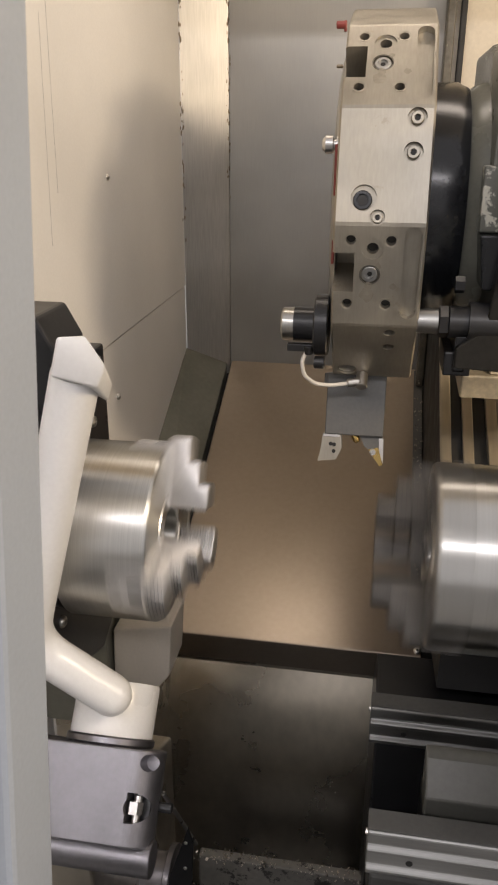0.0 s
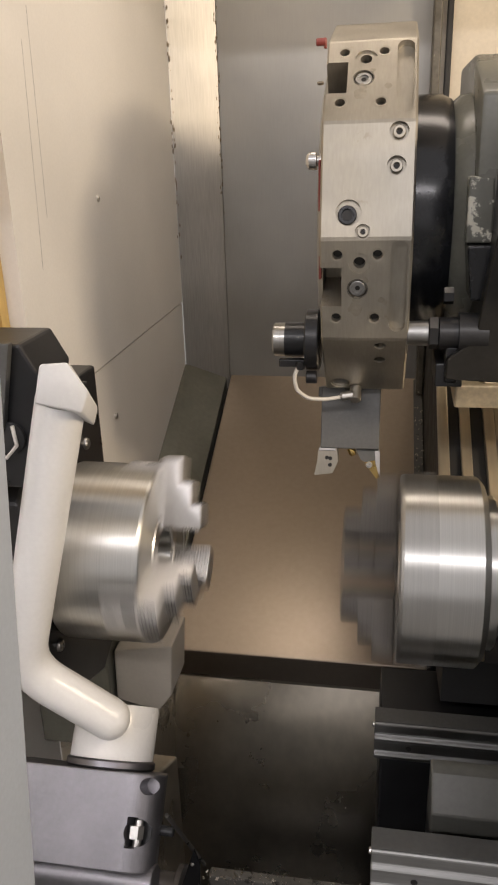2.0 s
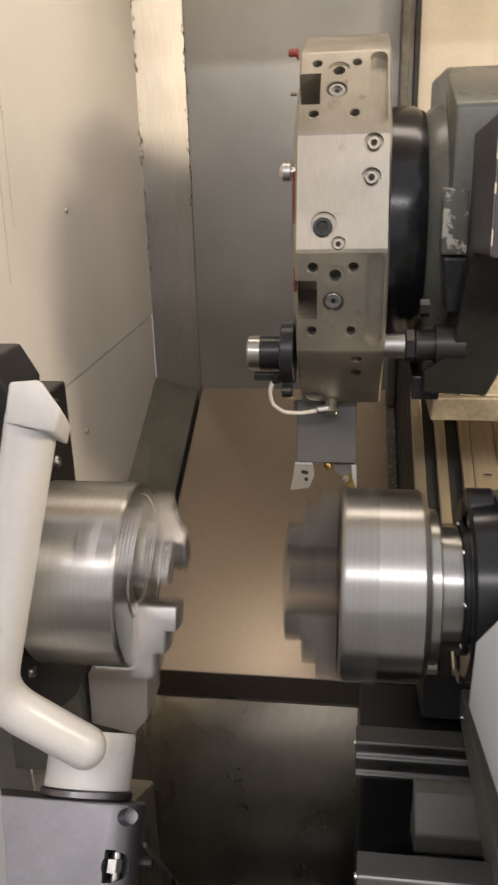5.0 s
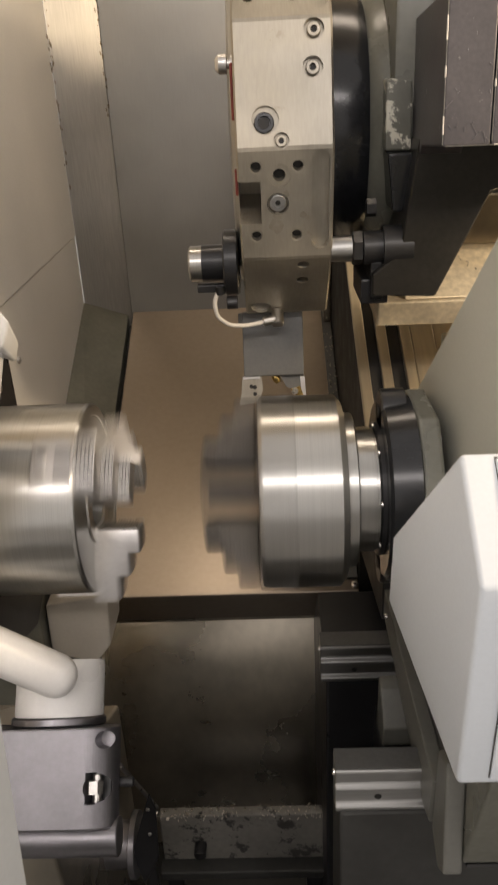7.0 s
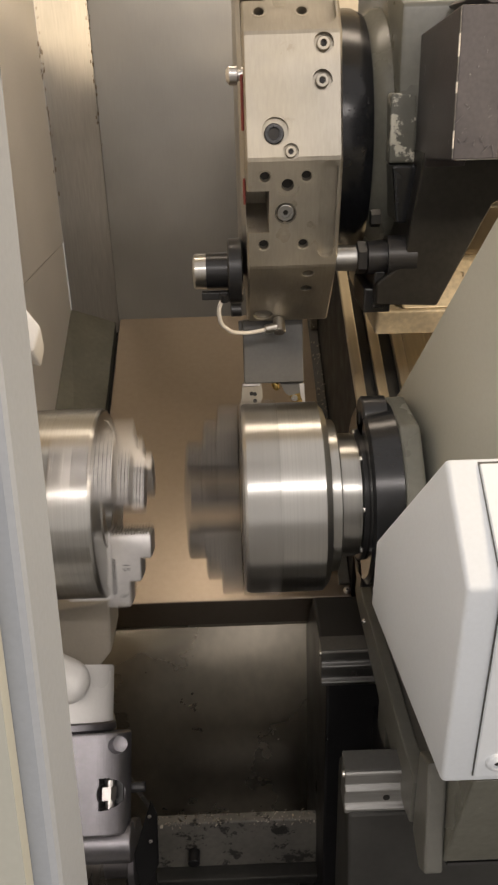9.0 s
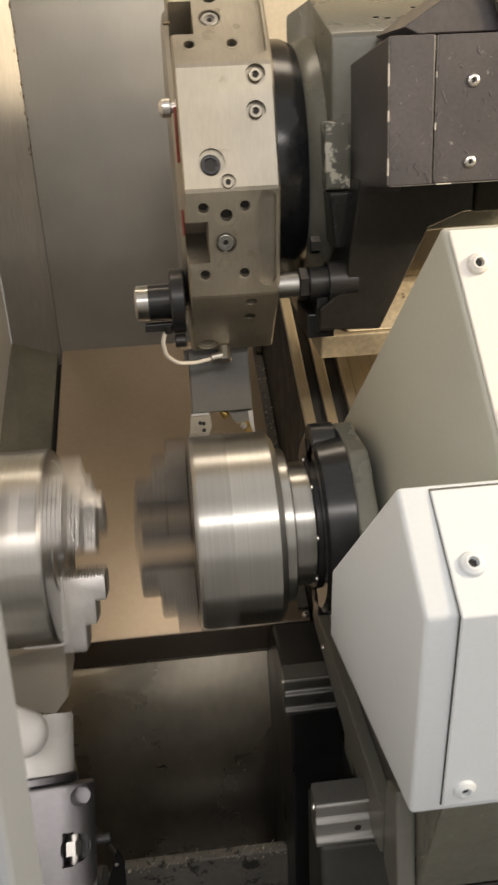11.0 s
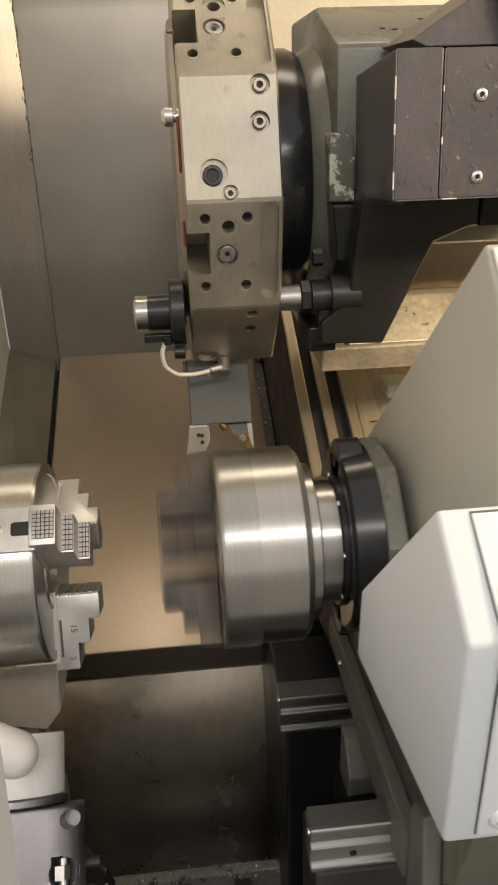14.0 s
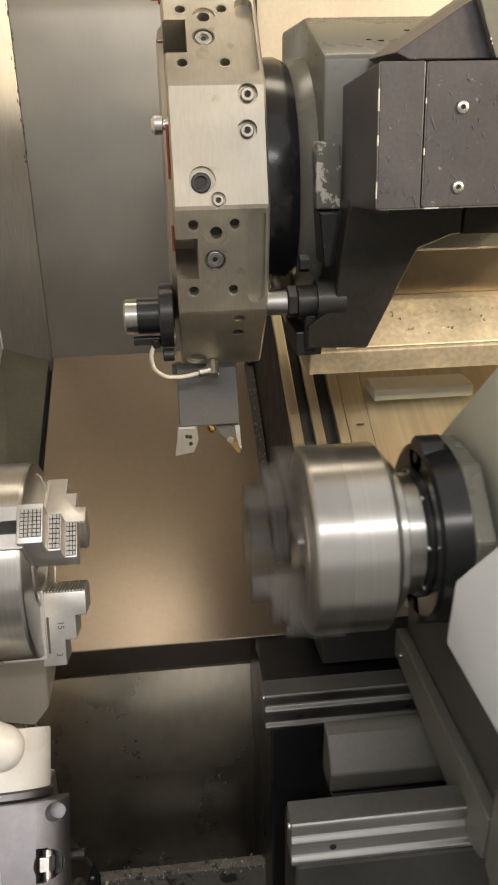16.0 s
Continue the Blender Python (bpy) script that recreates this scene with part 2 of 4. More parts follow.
def socket_bolt(at, way, r, h, parent, m=None, label="", name="bolt"):
    """A round-headed bolt with a hexagon socket, its head pointing along way."""
    bm = turned(B(), [(-0.002, r), (h * 0.25, r), (h * 0.7, r * 0.86), (h, r * 0.55), (h, r * 0.42), (h * 0.4, r * 0.4)], 20)
    a = Vector(at)
    bolt = part(name, along(bm, a, a + Vector(way)), m or GROUND, parent, label, 30)
    bm = turned(B(), [(h * 0.42, r * 0.36), (h * 0.5, r * 0.36)], 6)
    part("socket", along(bm, a, a + Vector(way)), HOLE, bolt)
    return bolt


def writing(name, text, size, m, matrix, parent):
    cu = bpy.data.curves.new(name, "FONT")
    cu.body, cu.size, cu.extrude, cu.align_x, cu.align_y = text, size, 0.0002, "CENTER", "CENTER"
    o = new(name, cu)
    o.matrix_world = matrix
    bpy.context.view_layer.update()
    me = bpy.data.meshes.new_from_object(o.evaluated_get(bpy.context.evaluated_depsgraph_get()))
    me.transform(matrix)
    me.materials.clear()
    me.materials.append(m)
    bpy.data.objects.remove(o)
    w = new(name, me)
    w.parent = parent
    return w


def empty(name, label, category, group=""):
    return tagged(new(name), label, category, group)


def struct(name, bm, m, label, smooth=None):
    return tagged(part(name, bm, m, None, "", smooth), label, kind="structure")


# ---- the workshop round the machine ----
struct("ground", box(B(), -30, 30, -30, 30, -0.05, 0.0), CONCRETE, "grey concrete workshop floor")

# ---- the machine's enclosure ----
SLOPE = 0.4786
struct("machine_side_wall", box(B(), 1.5, 1.53, -0.45, 1.16, 0.0, 2.15), CREAM, "cream painted end wall of the machine")
# Unseen roof, reaching forward to keep light off the turret's upper flats.
struct("added_roof", box(B(), -0.3, 1.5, 0.12, 1.16, 2.12, 2.15), CREAM, "unseen cream roof, added to shade the turret")
# Unseen panel, kept low so the sump wall mirrors the floor beyond.
struct("machine_front", box(B(), -0.6, 1.53, -0.6, -0.57, 0.0, 0.36), DOORGREY, "unseen blue-grey lower front panel, kept low for reflections")

left = struct("wall_left", prism(B(), [(0.21, 0.3), (0.21, 1.186), (1.05, 1.197), (1.05, 0.3)], -0.275, -0.234), CREAM, "lower cream painted sheet of the spindle wall")
part("upper_sheet", prism(B(), [(0.21, 1.189), (0.21, 2.12), (1.05, 2.12), (1.05, 1.2)], -0.275, -0.232), CREAM, left, "upper cream painted sheet with scratches")
for y, z in ((0.535, 1.473), (0.525, 1.085)):
    socket_bolt((-0.232, y, z), (1, 0, 0), 0.006, 0.003, left)
random.seed(4)
for y0, z0, dy, dz in ((0.332, 1.735, -0.012, -0.275), (0.305, 1.69, -0.02, -0.3)):
    part("scratch", rod((-0.2322, y0, z0), (-0.2322, y0 + dy, z0 + dz), 0.0004, 6, 0.0001), INK, left, "thin dark scratch")
# ochre bellows past the near end of the spindle wall
bel = empty("bellows", "ochre pleated bellows behind the spindle wall edge", "bellows")
for k in range(6):
    part("pleat", prism(B(), [(0.209 - 0.02 * k, 0.9), (0.196 - 0.02 * k, 0.9), (0.196 - 0.02 * k, 2.1), (0.209 - 0.02 * k, 2.1)], -0.33, -0.256 + 0.006 * (k % 2)), OCHRE, bel)
struct("wall_recess", box(B(), -0.42, -0.33, -0.45, 0.6, 0.3, 2.12), CREAM, "cream painted recess behind the bellows")

column = struct("corner_column", extrude(B(), [(-0.232, 1.052, 0.91), (-0.132, 1.1, 0.91), (-0.132, 1.15, 0.91), (-0.232, 1.15, 0.91)], [(-0.232, 1.052, 2.12), (-0.132, 1.1, 2.12), (-0.132, 1.15, 2.12), (-0.232, 1.15, 2.12)]), COLUMN, "bare folded sheet steel corner strip")
struct("wall_back", box(B(), -0.131, 0.352, 1.103, 1.13, 0.9, 2.12), SHEET, "bare grey sheet steel back wall")
struct("back_wall_right", box(B(), 0.352, 1.5, 1.06, 1.13, 0.9, 2.12), WARMCREAM, "cream painted back wall behind the turret slide, warm light in its colour")
struct("trim", rbox(0.335, 0.352, 1.03, 1.102, 0.98, 2.12, 0.003), GRIME, "grimy sealing strip between the back walls")
struct("seal", rbox(0.362, 0.374, 1.035, 1.058, 1.0, 2.12, 0.003), RUBBER, "black rubber seal strip")


def on_plate(y):
    return 1.0 + (y - 1.1) * SLOPE


plate = struct("bed_plate", soften(prism(B(), [(1.103, on_plate(1.103)), (0.4, 0.665), (0.4, 0.612), (0.425, 0.612), (1.103, 0.95)], -0.128, 0.352), 0.002), PLATE, "sloping brown-tinted stainless bed cover with folded lip")
part("gutter", prism(B(), [(1.1, on_plate(1.1) - 0.03), (0.42, 0.64), (0.42, 0.6), (1.1, 0.92)], -0.139, -0.1282), HOLE, plate, "dark gap along the edge of the cover")
struct("bed_plate_left", extrude(B(), [(-0.2335, 1.05, 1.043), (-0.1395, 1.1, 0.997), (-0.1395, 1.1, 0.9), (-0.2335, 1.05, 0.9)], [(-0.2335, 0.36, 0.694), (-0.1395, 0.36, 0.646), (-0.1395, 0.36, 0.5), (-0.2335, 0.36, 0.5)]), OILED, "dark oily sloping sheet beside the spindle wall")
part("edge_strip", soften(prism(B(), [(1.09, on_plate(1.09) + 0.007), (0.42, on_plate(0.42) + 0.007), (0.42, on_plate(0.42) + 0.001), (1.09, on_plate(1.09) + 0.001)], 0.331, 0.3515), 0.001), BLOCK, plate, "dark sealing strip with chips")
socket_bolt((0.345, 0.41, 0.672), (0, -0.43, 0.9), 0.007, 0.004, plate)
curve = [(0.43 - 0.065 * (1 - math.exp(-4.5 * u)), 0.6095 - 0.59 * u) for u in [k / 14 for k in range(15)]]
low = struct("sump_wall", prism(B(), curve + [(0.445, 0.0195), (0.445, 0.6095)], -0.2335, 0.5), DARKSHEET, "dark oily stainless sump wall with smears", 30)
struct("sump_floor", box(B(), -0.3, 1.5, -0.57, 0.41, 0.0, 0.04), TRAY, "black chip tray floor")
part("lower_seam", rbox(-0.2, 0.4, 0.415, 0.4285, 0.594, 0.608, 0.002), DARKSHEET, low)

# ---- chip conveyor bar with worn paint ----
bar = new("crossbar")
part("web", rbox(-0.02, 0.272, 0.2, 0.22, 0.215, 0.335, 0.003), WORN, bar)
part("flange", rbox(-0.024, 0.272, 0.17, 0.2, 0.205, 0.225, 0.003), TRAY, bar)
part("lug", rod((0.05, 0.199, 0.265), (0.05, 0.175, 0.262), 0.011), BLACK, bar, "black oily lug")
conveyor = empty("chip_conveyor", "black slatted chip conveyor with worn crossbar", "chip conveyor")
bar.parent = conveyor
for k in range(9):
    x = -0.02 + 0.034 * k
    part("slat", rbox(x, x + 0.024, -0.35, 0.17, 0.1, 0.112, 0.002), BLACK, conveyor)
for y in (-0.3, 0.1):
    part("slat_carrier", rbox(-0.06, 0.3, y, y + 0.03, 0.04, 0.1, 0.003), BLACK, conveyor)
part("post", rbox(-0.02, 0.01, 0.201, 0.219, 0.04, 0.2155, 0.003), BLACK, conveyor)
part("post", rbox(0.24, 0.27, 0.201, 0.219, 0.04, 0.2155, 0.003), BLACK, conveyor)

rng = random.Random(7)
bm = B()
for k in range(260):
    x, y = rng.uniform(-0.05, 0.27), 0.0
    top = rng.random() < 0.6
    p = Vector((x, rng.uniform(0.19, 0.222) if top else rng.uniform(0.36, 0.41), 0.336 if top else rng.uniform(0.04, 0.06)))
    s = rng.uniform(0.0015, 0.005)
    r = bmesh.ops.create_cube(bm, size=1)
    bmesh.ops.transform(bm, verts=r["verts"], matrix=Matrix.Translation(p) @ Euler((rng.random() * 3, rng.random() * 3, rng.random() * 3)).to_matrix().to_4x4() @ Matrix.Diagonal((s, s * 0.5, s * 0.25, 1)))
tagged(part("chips", bm, CHIP), "loose steel chips on the tray", "chips", kind="stuff")

rng = random.Random(5)
bm = B()
for k in range(110):
    if k % 2:
        p, h = Vector((-0.2315 + rng.uniform(0, 0.006), 1.05 - rng.uniform(0, 0.012), 0)), (1.3, 1.9)
    else:
        p, h = Vector((-0.134 + rng.uniform(-0.004, 0.006), 1.099, 0)), (1.4, 1.9)
    p.z = h[0] + (h[1] - h[0]) * rng.random() ** 0.7
    s_ = rng.uniform(0.001, 0.004)
    r = bmesh.ops.create_icosphere(bm, subdivisions=1, radius=1)
    bmesh.ops.transform(bm, verts=r["verts"], matrix=Matrix.Translation(p) @ Matrix.Diagonal((s_ * 0.5, s_ * 0.5, s_ * 1.6, 1)))
tagged(part("rust_specks", bm, BRONZED), "brown rust and coolant crust on the sheet edges", "rust", kind="stuff")

# ---- door ----
door = empty("machine_door", "blue-grey painted sliding door standing open", "door")
dy = 0.16


def door_y(z):
    return -0.45 + (z - 1.34) * dy


part("edge_post", soften(prism(B(), [(door_y(0.55) - 0.05, 0.55), (door_y(0.55), 0.55), (door_y(2.0), 2.0), (door_y(2.0) - 0.05, 2.0)], 0.046, 0.07), 0.004), DOORGREY, door)
def door_piece(name, x0, x1, z0, z1, a, b, m):
    return part(name, prism(B(), [(door_y(z0) + a, z0), (door_y(z0) + b, z0), (door_y(z1) + b, z1), (door_y(z1) + a, z1)], x0, x1), m, door)


door_piece("panel_low", -0.75, 0.0455, 0.55, 0.92, -0.045, -0.012, DOORGREY)
door_piece("panel_top", -0.75, 0.0455, 1.86, 2.0, -0.045, -0.012, DOORGREY)
door_piece("panel_far", -0.75, -0.68, 0.921, 1.859, -0.045, -0.012, DOORGREY)
# Unseen window, added so workshop light reaches the chuck and arm.
door_piece("added_pane", -0.679, 0.0455, 0.922, 1.858, -0.03, -0.026, GLASS).visible_shadow = False
part("inner_frame", prism(B(), [(door_y(0.55) - 0.06, 0.55), (door_y(0.55) - 0.0505, 0.55), (door_y(2.0) - 0.0505, 2.0), (door_y(2.0) - 0.06, 2.0)], 0.03, 0.058), COVERGREY, door)
part("sill", rbox(-0.75, 0.067, -0.66, -0.56, 0.62, 0.66, 0.004), DOORGREY, door)
socket_bolt((0.056, door_y(1.33) - 0.06, 1.33), (0, -1, 0), 0.003, 0.002, door)


# ---- turret ----
YC, ZC, AP = 0.45, 1.44, 0.255
R12 = AP / math.cos(radians(15))


def facet(a):
    """The frame of the turret's flat at elevation a: x along the axis, y up the flat, z out of it; origin at x = 0."""
    c, s = math.cos(radians(a)), math.sin(radians(a))
    return Matrix(((1, 0, 0, 0), (0, s, -c, YC - AP * c), (0, c, s, ZC + AP * s), (0, 0, 0, 1)))


def drill(bm, a, x, v, r, depth, n=20):
    c = bmesh.ops.create_cone(bm, cap_ends=True, segments=n, radius1=r, radius2=r, depth=2 * depth)
    bmesh.ops.transform(bm, verts=c["verts"], matrix=facet(a) @ Matrix.Translation((x, v, 0)))


def mill(bm, a, x0, x1, v0, v1, depth, r=0):
    c = bmesh.ops.create_cube(bm, size=1)
    bmesh.ops.transform(bm, verts=c["verts"], matrix=facet(a) @ Matrix.Translation(((x0 + x1) / 2, (v0 + v1) / 2, 0)) @ Matrix.Diagonal((x1 - x0, v1 - v0, 2 * depth, 1)))


turret = empty("tool_turret", "twelve-sided machined steel tool turret with black guards", "turret")
ring = [(YC - R12 * math.cos(radians(30 * i)), ZC + R12 * math.sin(radians(30 * i))) for i in range(12)]
body = part("turret_body", soften(prism(B(), ring, 0.175, 0.288), 0.0024, 1), TURRET, turret)
cutter = B()
for a in (-15, 45):
    for x, v in ((0.197, 0.048), (0.246, 0.048), (0.195, -0.037), (0.244, -0.037)):
        drill(cutter, a, x, v, 0.0062, 0.016)
    drill(cutter, a, 0.224, 0.037, 0.0135, 0.0018, 28)
    mill(cutter, a, 0.16, 0.202, -0.021, 0.031, 0.09)
    mill(cutter, a, 0.262, 0.283, -0.046, 0.055, 0.009)
for x, v in ((0.267, 0.056), (0.265, 0.0166)):
    drill(cutter, 15, x, v, 0.0115, 0.007, 28)
drill(cutter, 15, 0.21, -0.0373, 0.0155, 0.004, 28)
drill(cutter, 15, 0.2275, -0.06, 0.0092, 0.005, 24)
drill(cutter, -45, 0.252, 0.0523, 0.0075, 0.01)
drill(cutter, -45, 0.252, 0.0163, 0.0075, 0.01)
drill(cutter, -45, 0.196, -0.052, 0.0135, 0.004, 24)
cut(body, cutter)
cutter = B()
for a in (-15, 45):
    drill(cutter, a, 0.224, 0.037, 0.0075, 0.018)
    drill(cutter, a, 0.222, 0.003, 0.012, 0.006, 24)
    drill(cutter, a, 0.2725, 0.055, 0.0105, 0.009, 20)
    drill(cutter, a, 0.2725, -0.046, 0.0105, 0.009, 20)
cut(body, cutter)


def on_facet(name, bm, m, a, x, v, h=0.0, label=""):
    """bm is turned about x: here it stands out of the flat."""
    moved(bm, facet(a) @ Matrix.Translation((x, v, h)) @ Matrix.Rotation(radians(-90), 4, "Y"))
    return part(name, bm, m, turret, label, 30)


for x, v in ((0.267, 0.056), (0.265, 0.0166)):
    on_facet("cap_screw", turned(B(), [(-0.007, 0.0078), (-0.0016, 0.0078), (-0.0008, 0.007), (-0.0008, 0.004), (-0.005, 0.0038)], 24), TURRET, 15, x, v, label="steel socket screw")
    on_facet("screw_socket", turned(B(), [(-0.0045, 0.0036), (-0.004, 0.0036)], 6), HOLE, 15, x, v)
on_facet("plug", turned(B(), [(-0.004, 0.0115), (-0.0006, 0.0115), (0.0002, 0.0105), (0.0002, 0.0075), (-0.003, 0.007)], 28), GLOSS, 15, 0.2085, -0.04, label="dark threaded plug")
on_facet("plug_socket", turned(B(), [(-0.003, 0.0062), (-0.0022, 0.0062)], 20), HOLE, 15, 0.2085, -0.04)
on_facet("cap_screw", turned(B(), [(-0.005, 0.0066), (-0.001, 0.0066), (-0.0005, 0.006), (-0.0005, 0.0034), (-0.004, 0.0032)], 24), TURRET, 15, 0.2275, -0.06)
on_facet("screw_socket", turned(B(), [(-0.0036, 0.003), (-0.003, 0.003)], 6), HOLE, 15, 0.2275, -0.06)
for a in (-15, 45):
    on_facet("coolant_plug", turned(B(), [(-0.006, 0.0102), (-0.0012, 0.0102), (-0.0006, 0.0094), (-0.0006, 0.0062), (-0.0028, 0.006), (-0.0028, 0.0022), (-0.004, 0.002)], 28), RAIL, a, 0.222, 0.003, label="steel coolant plug")
    for x, v in ((0.197, 0.048), (0.246, 0.048), (0.195, -0.037), (0.244, -0.037)):
        # Dark disc in each hole: the shade of its depth, given as colour.
        on_facet("hole_floor_dark", turned(B(), [(-0.0155, 0.0061), (-0.009, 0.0061)], 20), HOLE, a, x, v)
    on_facet("hole_floor_dark", turned(B(), [(-0.0175, 0.0073), (-0.012, 0.0073)], 20), HOLE, a, 0.224, 0.037)
on_facet("dimple", turned(B(), [(-0.004, 0.0125), (-0.0035, 0.0125), (-0.002, 0.006)], 24), GROUND, -45, 0.196, -0.052)
rng = random.Random(9)
for a in (-15, 45):
    for x, v in ((0.197, 0.048), (0.246, 0.048), (0.195, -0.037), (0.244, -0.037)):
        on_facet("hole_rim", turned(B(), [(-0.0012, 0.0062), (0.0002, 0.0074), (0.0004, 0.0086), (-0.001, 0.0088)], 24, True), TURRET, a, x, v, label="rubbed chamfer round the hole")
    on_facet("plug_rim", turned(B(), [(-0.0012, 0.0118), (0.0002, 0.0124), (0.0003, 0.0132), (-0.001, 0.0134)], 28, True), DARKJAW, a, 0.222, 0.003, label="dark rim round the plug")
    on_facet("plug_socket", turned(B(), [(-0.0027, 0.0034), (-0.0024, 0.0034)], 6), HOLE, a, 0.222, 0.003)
    for cx, cy, r0 in ((0.2195, -0.024, 0.0095), (0.2215, -0.012, 0.0055), (0.232, 0.015, 0.004), (0.252, -0.012, 0.0045)):
        bm = B()
        ring_pts = [bm.verts.new((cx + r0 * rng.uniform(0.75, 1.15) * math.cos(k * 0.5236), cy + r0 * rng.uniform(0.8, 1.25) * math.sin(k * 0.5236), 0.00025)) for k in range(12)]
        bm.faces.new(ring_pts)
        part("residue", moved(bm, facet(a)), RESIDUE, turret, "dried coolant stain")
# end face: grooved cover, plunger, red tags
hub = turned(B(), [(0.166, 0.19), (0.169, 0.205), (0.1748, 0.21)], 72)
part("end_cover", moved(hub, Matrix.Translation((0, YC, ZC))), SHEET, turret, "", 30)
pl = part("plunger", along(turned(B(), [(0, 0.006), (0.004, 0.0105), (0.013, 0.0105), (0.014, 0.006), (0.018, 0.006), (0.018, 0.009), (0.026, 0.009), (0.03, 0.005)], 20), (0.155, 0.232, 1.529), (0.3, 0.232, 1.529)), GROUND, turret, "steel spring plunger", 30)
for z, y, h in ((1.665, 0.288, 0.012), (1.5, 0.216, 0.06), (1.4, 0.226, 0.03)):
    part("red_tag", rbox(0.1715, 0.1748, y, y + 0.012, z - h / 2, z + h / 2, 0.001), RED, turret, "faded dark red tag")
part("tag_pin", rod((0.163, 0.28, 1.665), (0.175, 0.28, 1.665), 0.0045, 12), RED, turret, "faded red pin")
part("tag_pin", rod((0.167, 0.25, 1.617), (0.175, 0.25, 1.617), 0.0022, 12), BRONZED, turret, "rusty pin")
# sleeve holder with steel nose
sleeve = empty("boring_sleeve", "black boring bar sleeve with bright steel nose on the turret", "tool holder")
AX = (0.288, 1.291)
part("clamp_ring", along(turned(B(), [(0, 0.040), (0.002, 0.043), (0.018, 0.043), (0.02, 0.041)], 40), (0.149, *AX), (1, *AX)), BLACK, sleeve, "", 30)
part("barrel", along(turned(B(), [(0, 0.0245), (0.03, 0.0245)], 36), (0.12, *AX), (1, *AX)), BLACK, sleeve, "", 30)
part("nose", along(turned(B(), [(0, 0.018), (0.001, 0.0215), (0.003, 0.0235), (0.018, 0.0235)], 36), (0.102, *AX), (1, *AX)), TURNED, sleeve, "bright turned steel nose", 30)
part("key", rbox(0.113, 0.149, 0.262, 0.274, 1.258, 1.268, 0.001), BLACK, sleeve)
part("ear", rod((0.151, 0.265, 1.243), (0.166, 0.265, 1.243), 0.009), BLACK, sleeve)
cable = empty("coolant_hose", "thin white coolant hose curling to a steel fitting", "hose")
part("hose", tube([(0.142, 0.262, 1.262), (0.134, 0.262, 1.245), (0.137, 0.266, 1.223), (0.152, 0.276, 1.208), (0.175, 0.288, 1.203), (0.2, 0.296, 1.205)], 0.0029, 12, 0.008), CABLE, cable, "", 60)
part("fitting", rod((0.198, 0.296, 1.205), (0.215, 0.3, 1.207), 0.0065, 16), GROUND, cable)
part("banjo", rod((0.2185, 0.296, 1.2), (0.2185, 0.313, 1.215), 0.0085, 18), GROUND, cable, "steel banjo bolt")
part("collar", rod((0.143, 0.264, 1.255), (0.143, 0.262, 1.267), 0.0065, 16), BLACK, cable)


# ---- tool block hanging from the turret ----
def on_tool(m):
    return facet(-75) @ Matrix.Translation((0.006, 0, -0.015)) @ m


tool = empty("turning_tool_holder", "grey square tool block with two turning inserts", "tool holder")
part("block", moved(rbox(0.161, 0.249, -0.035, 0.045, 0.014, 0.107, 0.0015), on_tool(Matrix.Identity(4))), BLOCK, tool)
part("shoulder", moved(rbox(0.155, 0.1608, -0.03, 0.03, 0.015, 0.03, 0.001), on_tool(Matrix.Identity(4))), BLOCK, tool)
part("left_shank", moved(slab(B(), [(0.158, 0.107), (0.186, 0.107), (0.188, 0.128), (0.18, 0.146), (0.152, 0.15), (0.156, 0.13)], 0.015, 0.04), on_tool(Matrix.Identity(4))), TURRET, tool, "steel tool shank with two screws")
part("clamp_strip", moved(rbox(0.159, 0.184, 0.014, 0.0145 + 0.028, 0.1072, 0.111, 0.0005), on_tool(Matrix.Identity(4))), JAW, tool)
for x, h in ((0.171, 0.122), (0.176, 0.133), (0.176, 0.123)):
    part("screw", moved(along(turned(B(), [(0, 0.003), (0.002, 0.003)], 12), (x, 0.0398, h), (x, 1, h)), on_tool(Matrix.Identity(4))), HOLE, tool)
part("right_shank", moved(slab(B(), [(0.214, 0.107), (0.248, 0.107), (0.25, 0.128), (0.24, 0.134), (0.222, 0.124)], 0.012, 0.036), on_tool(Matrix.Identity(4))), BLOCK, tool, "dark insert holder")
part("insert", moved(slab(B(), [(0.228, 0.128), (0.243, 0.124), (0.251, 0.15), (0.246, 0.152)], 0.03, 0.0385), on_tool(Matrix.Identity(4))), BRASS, tool, "gold coated carbide insert")
part("insert_face", moved(slab(B(), [(0.243, 0.11), (0.25, 0.11), (0.2515, 0.148), (0.245, 0.135)], 0.014, 0.037), on_tool(Matrix.Identity(4))), JAW, tool)
part("insert_clamp", moved(along(turned(B(), [(0, 0.005), (0.006, 0.0045)], 14), (0.235, 0.038, 0.131), (0.235, 1, 0.131)), on_tool(Matrix.Identity(4))), GROUND, tool)
part("nozzle", moved(along(turned(B(), [(0, 0.006), (0.007, 0.006), (0.012, 0.0035)], 12), (0.206, 0.03, 0.108), (0.222, 0.036, 0.14)), on_tool(Matrix.Identity(4))), BRASS, tool, "small brass coolant nozzle", 30)

# ---- turret head: drum, casting, guard ----
head = turret
part("drum", moved(turned(B(), [(0.288, 0.166), (0.291, 0.17), (0.325, 0.17), (0.34, 0.163), (0.341, 0.15)], 96), Matrix.Translation((0, YC, ZC))), GLOSS, head, "black drum behind the turret", 30)
part("neck", moved(turned(B(), [(0.34, 0.158), (0.352, 0.168), (0.37, 0.172), (0.4, 0.176)], 96), Matrix.Translation((0, YC, ZC))), CASTING, head, "grey-green painted neck", 30)
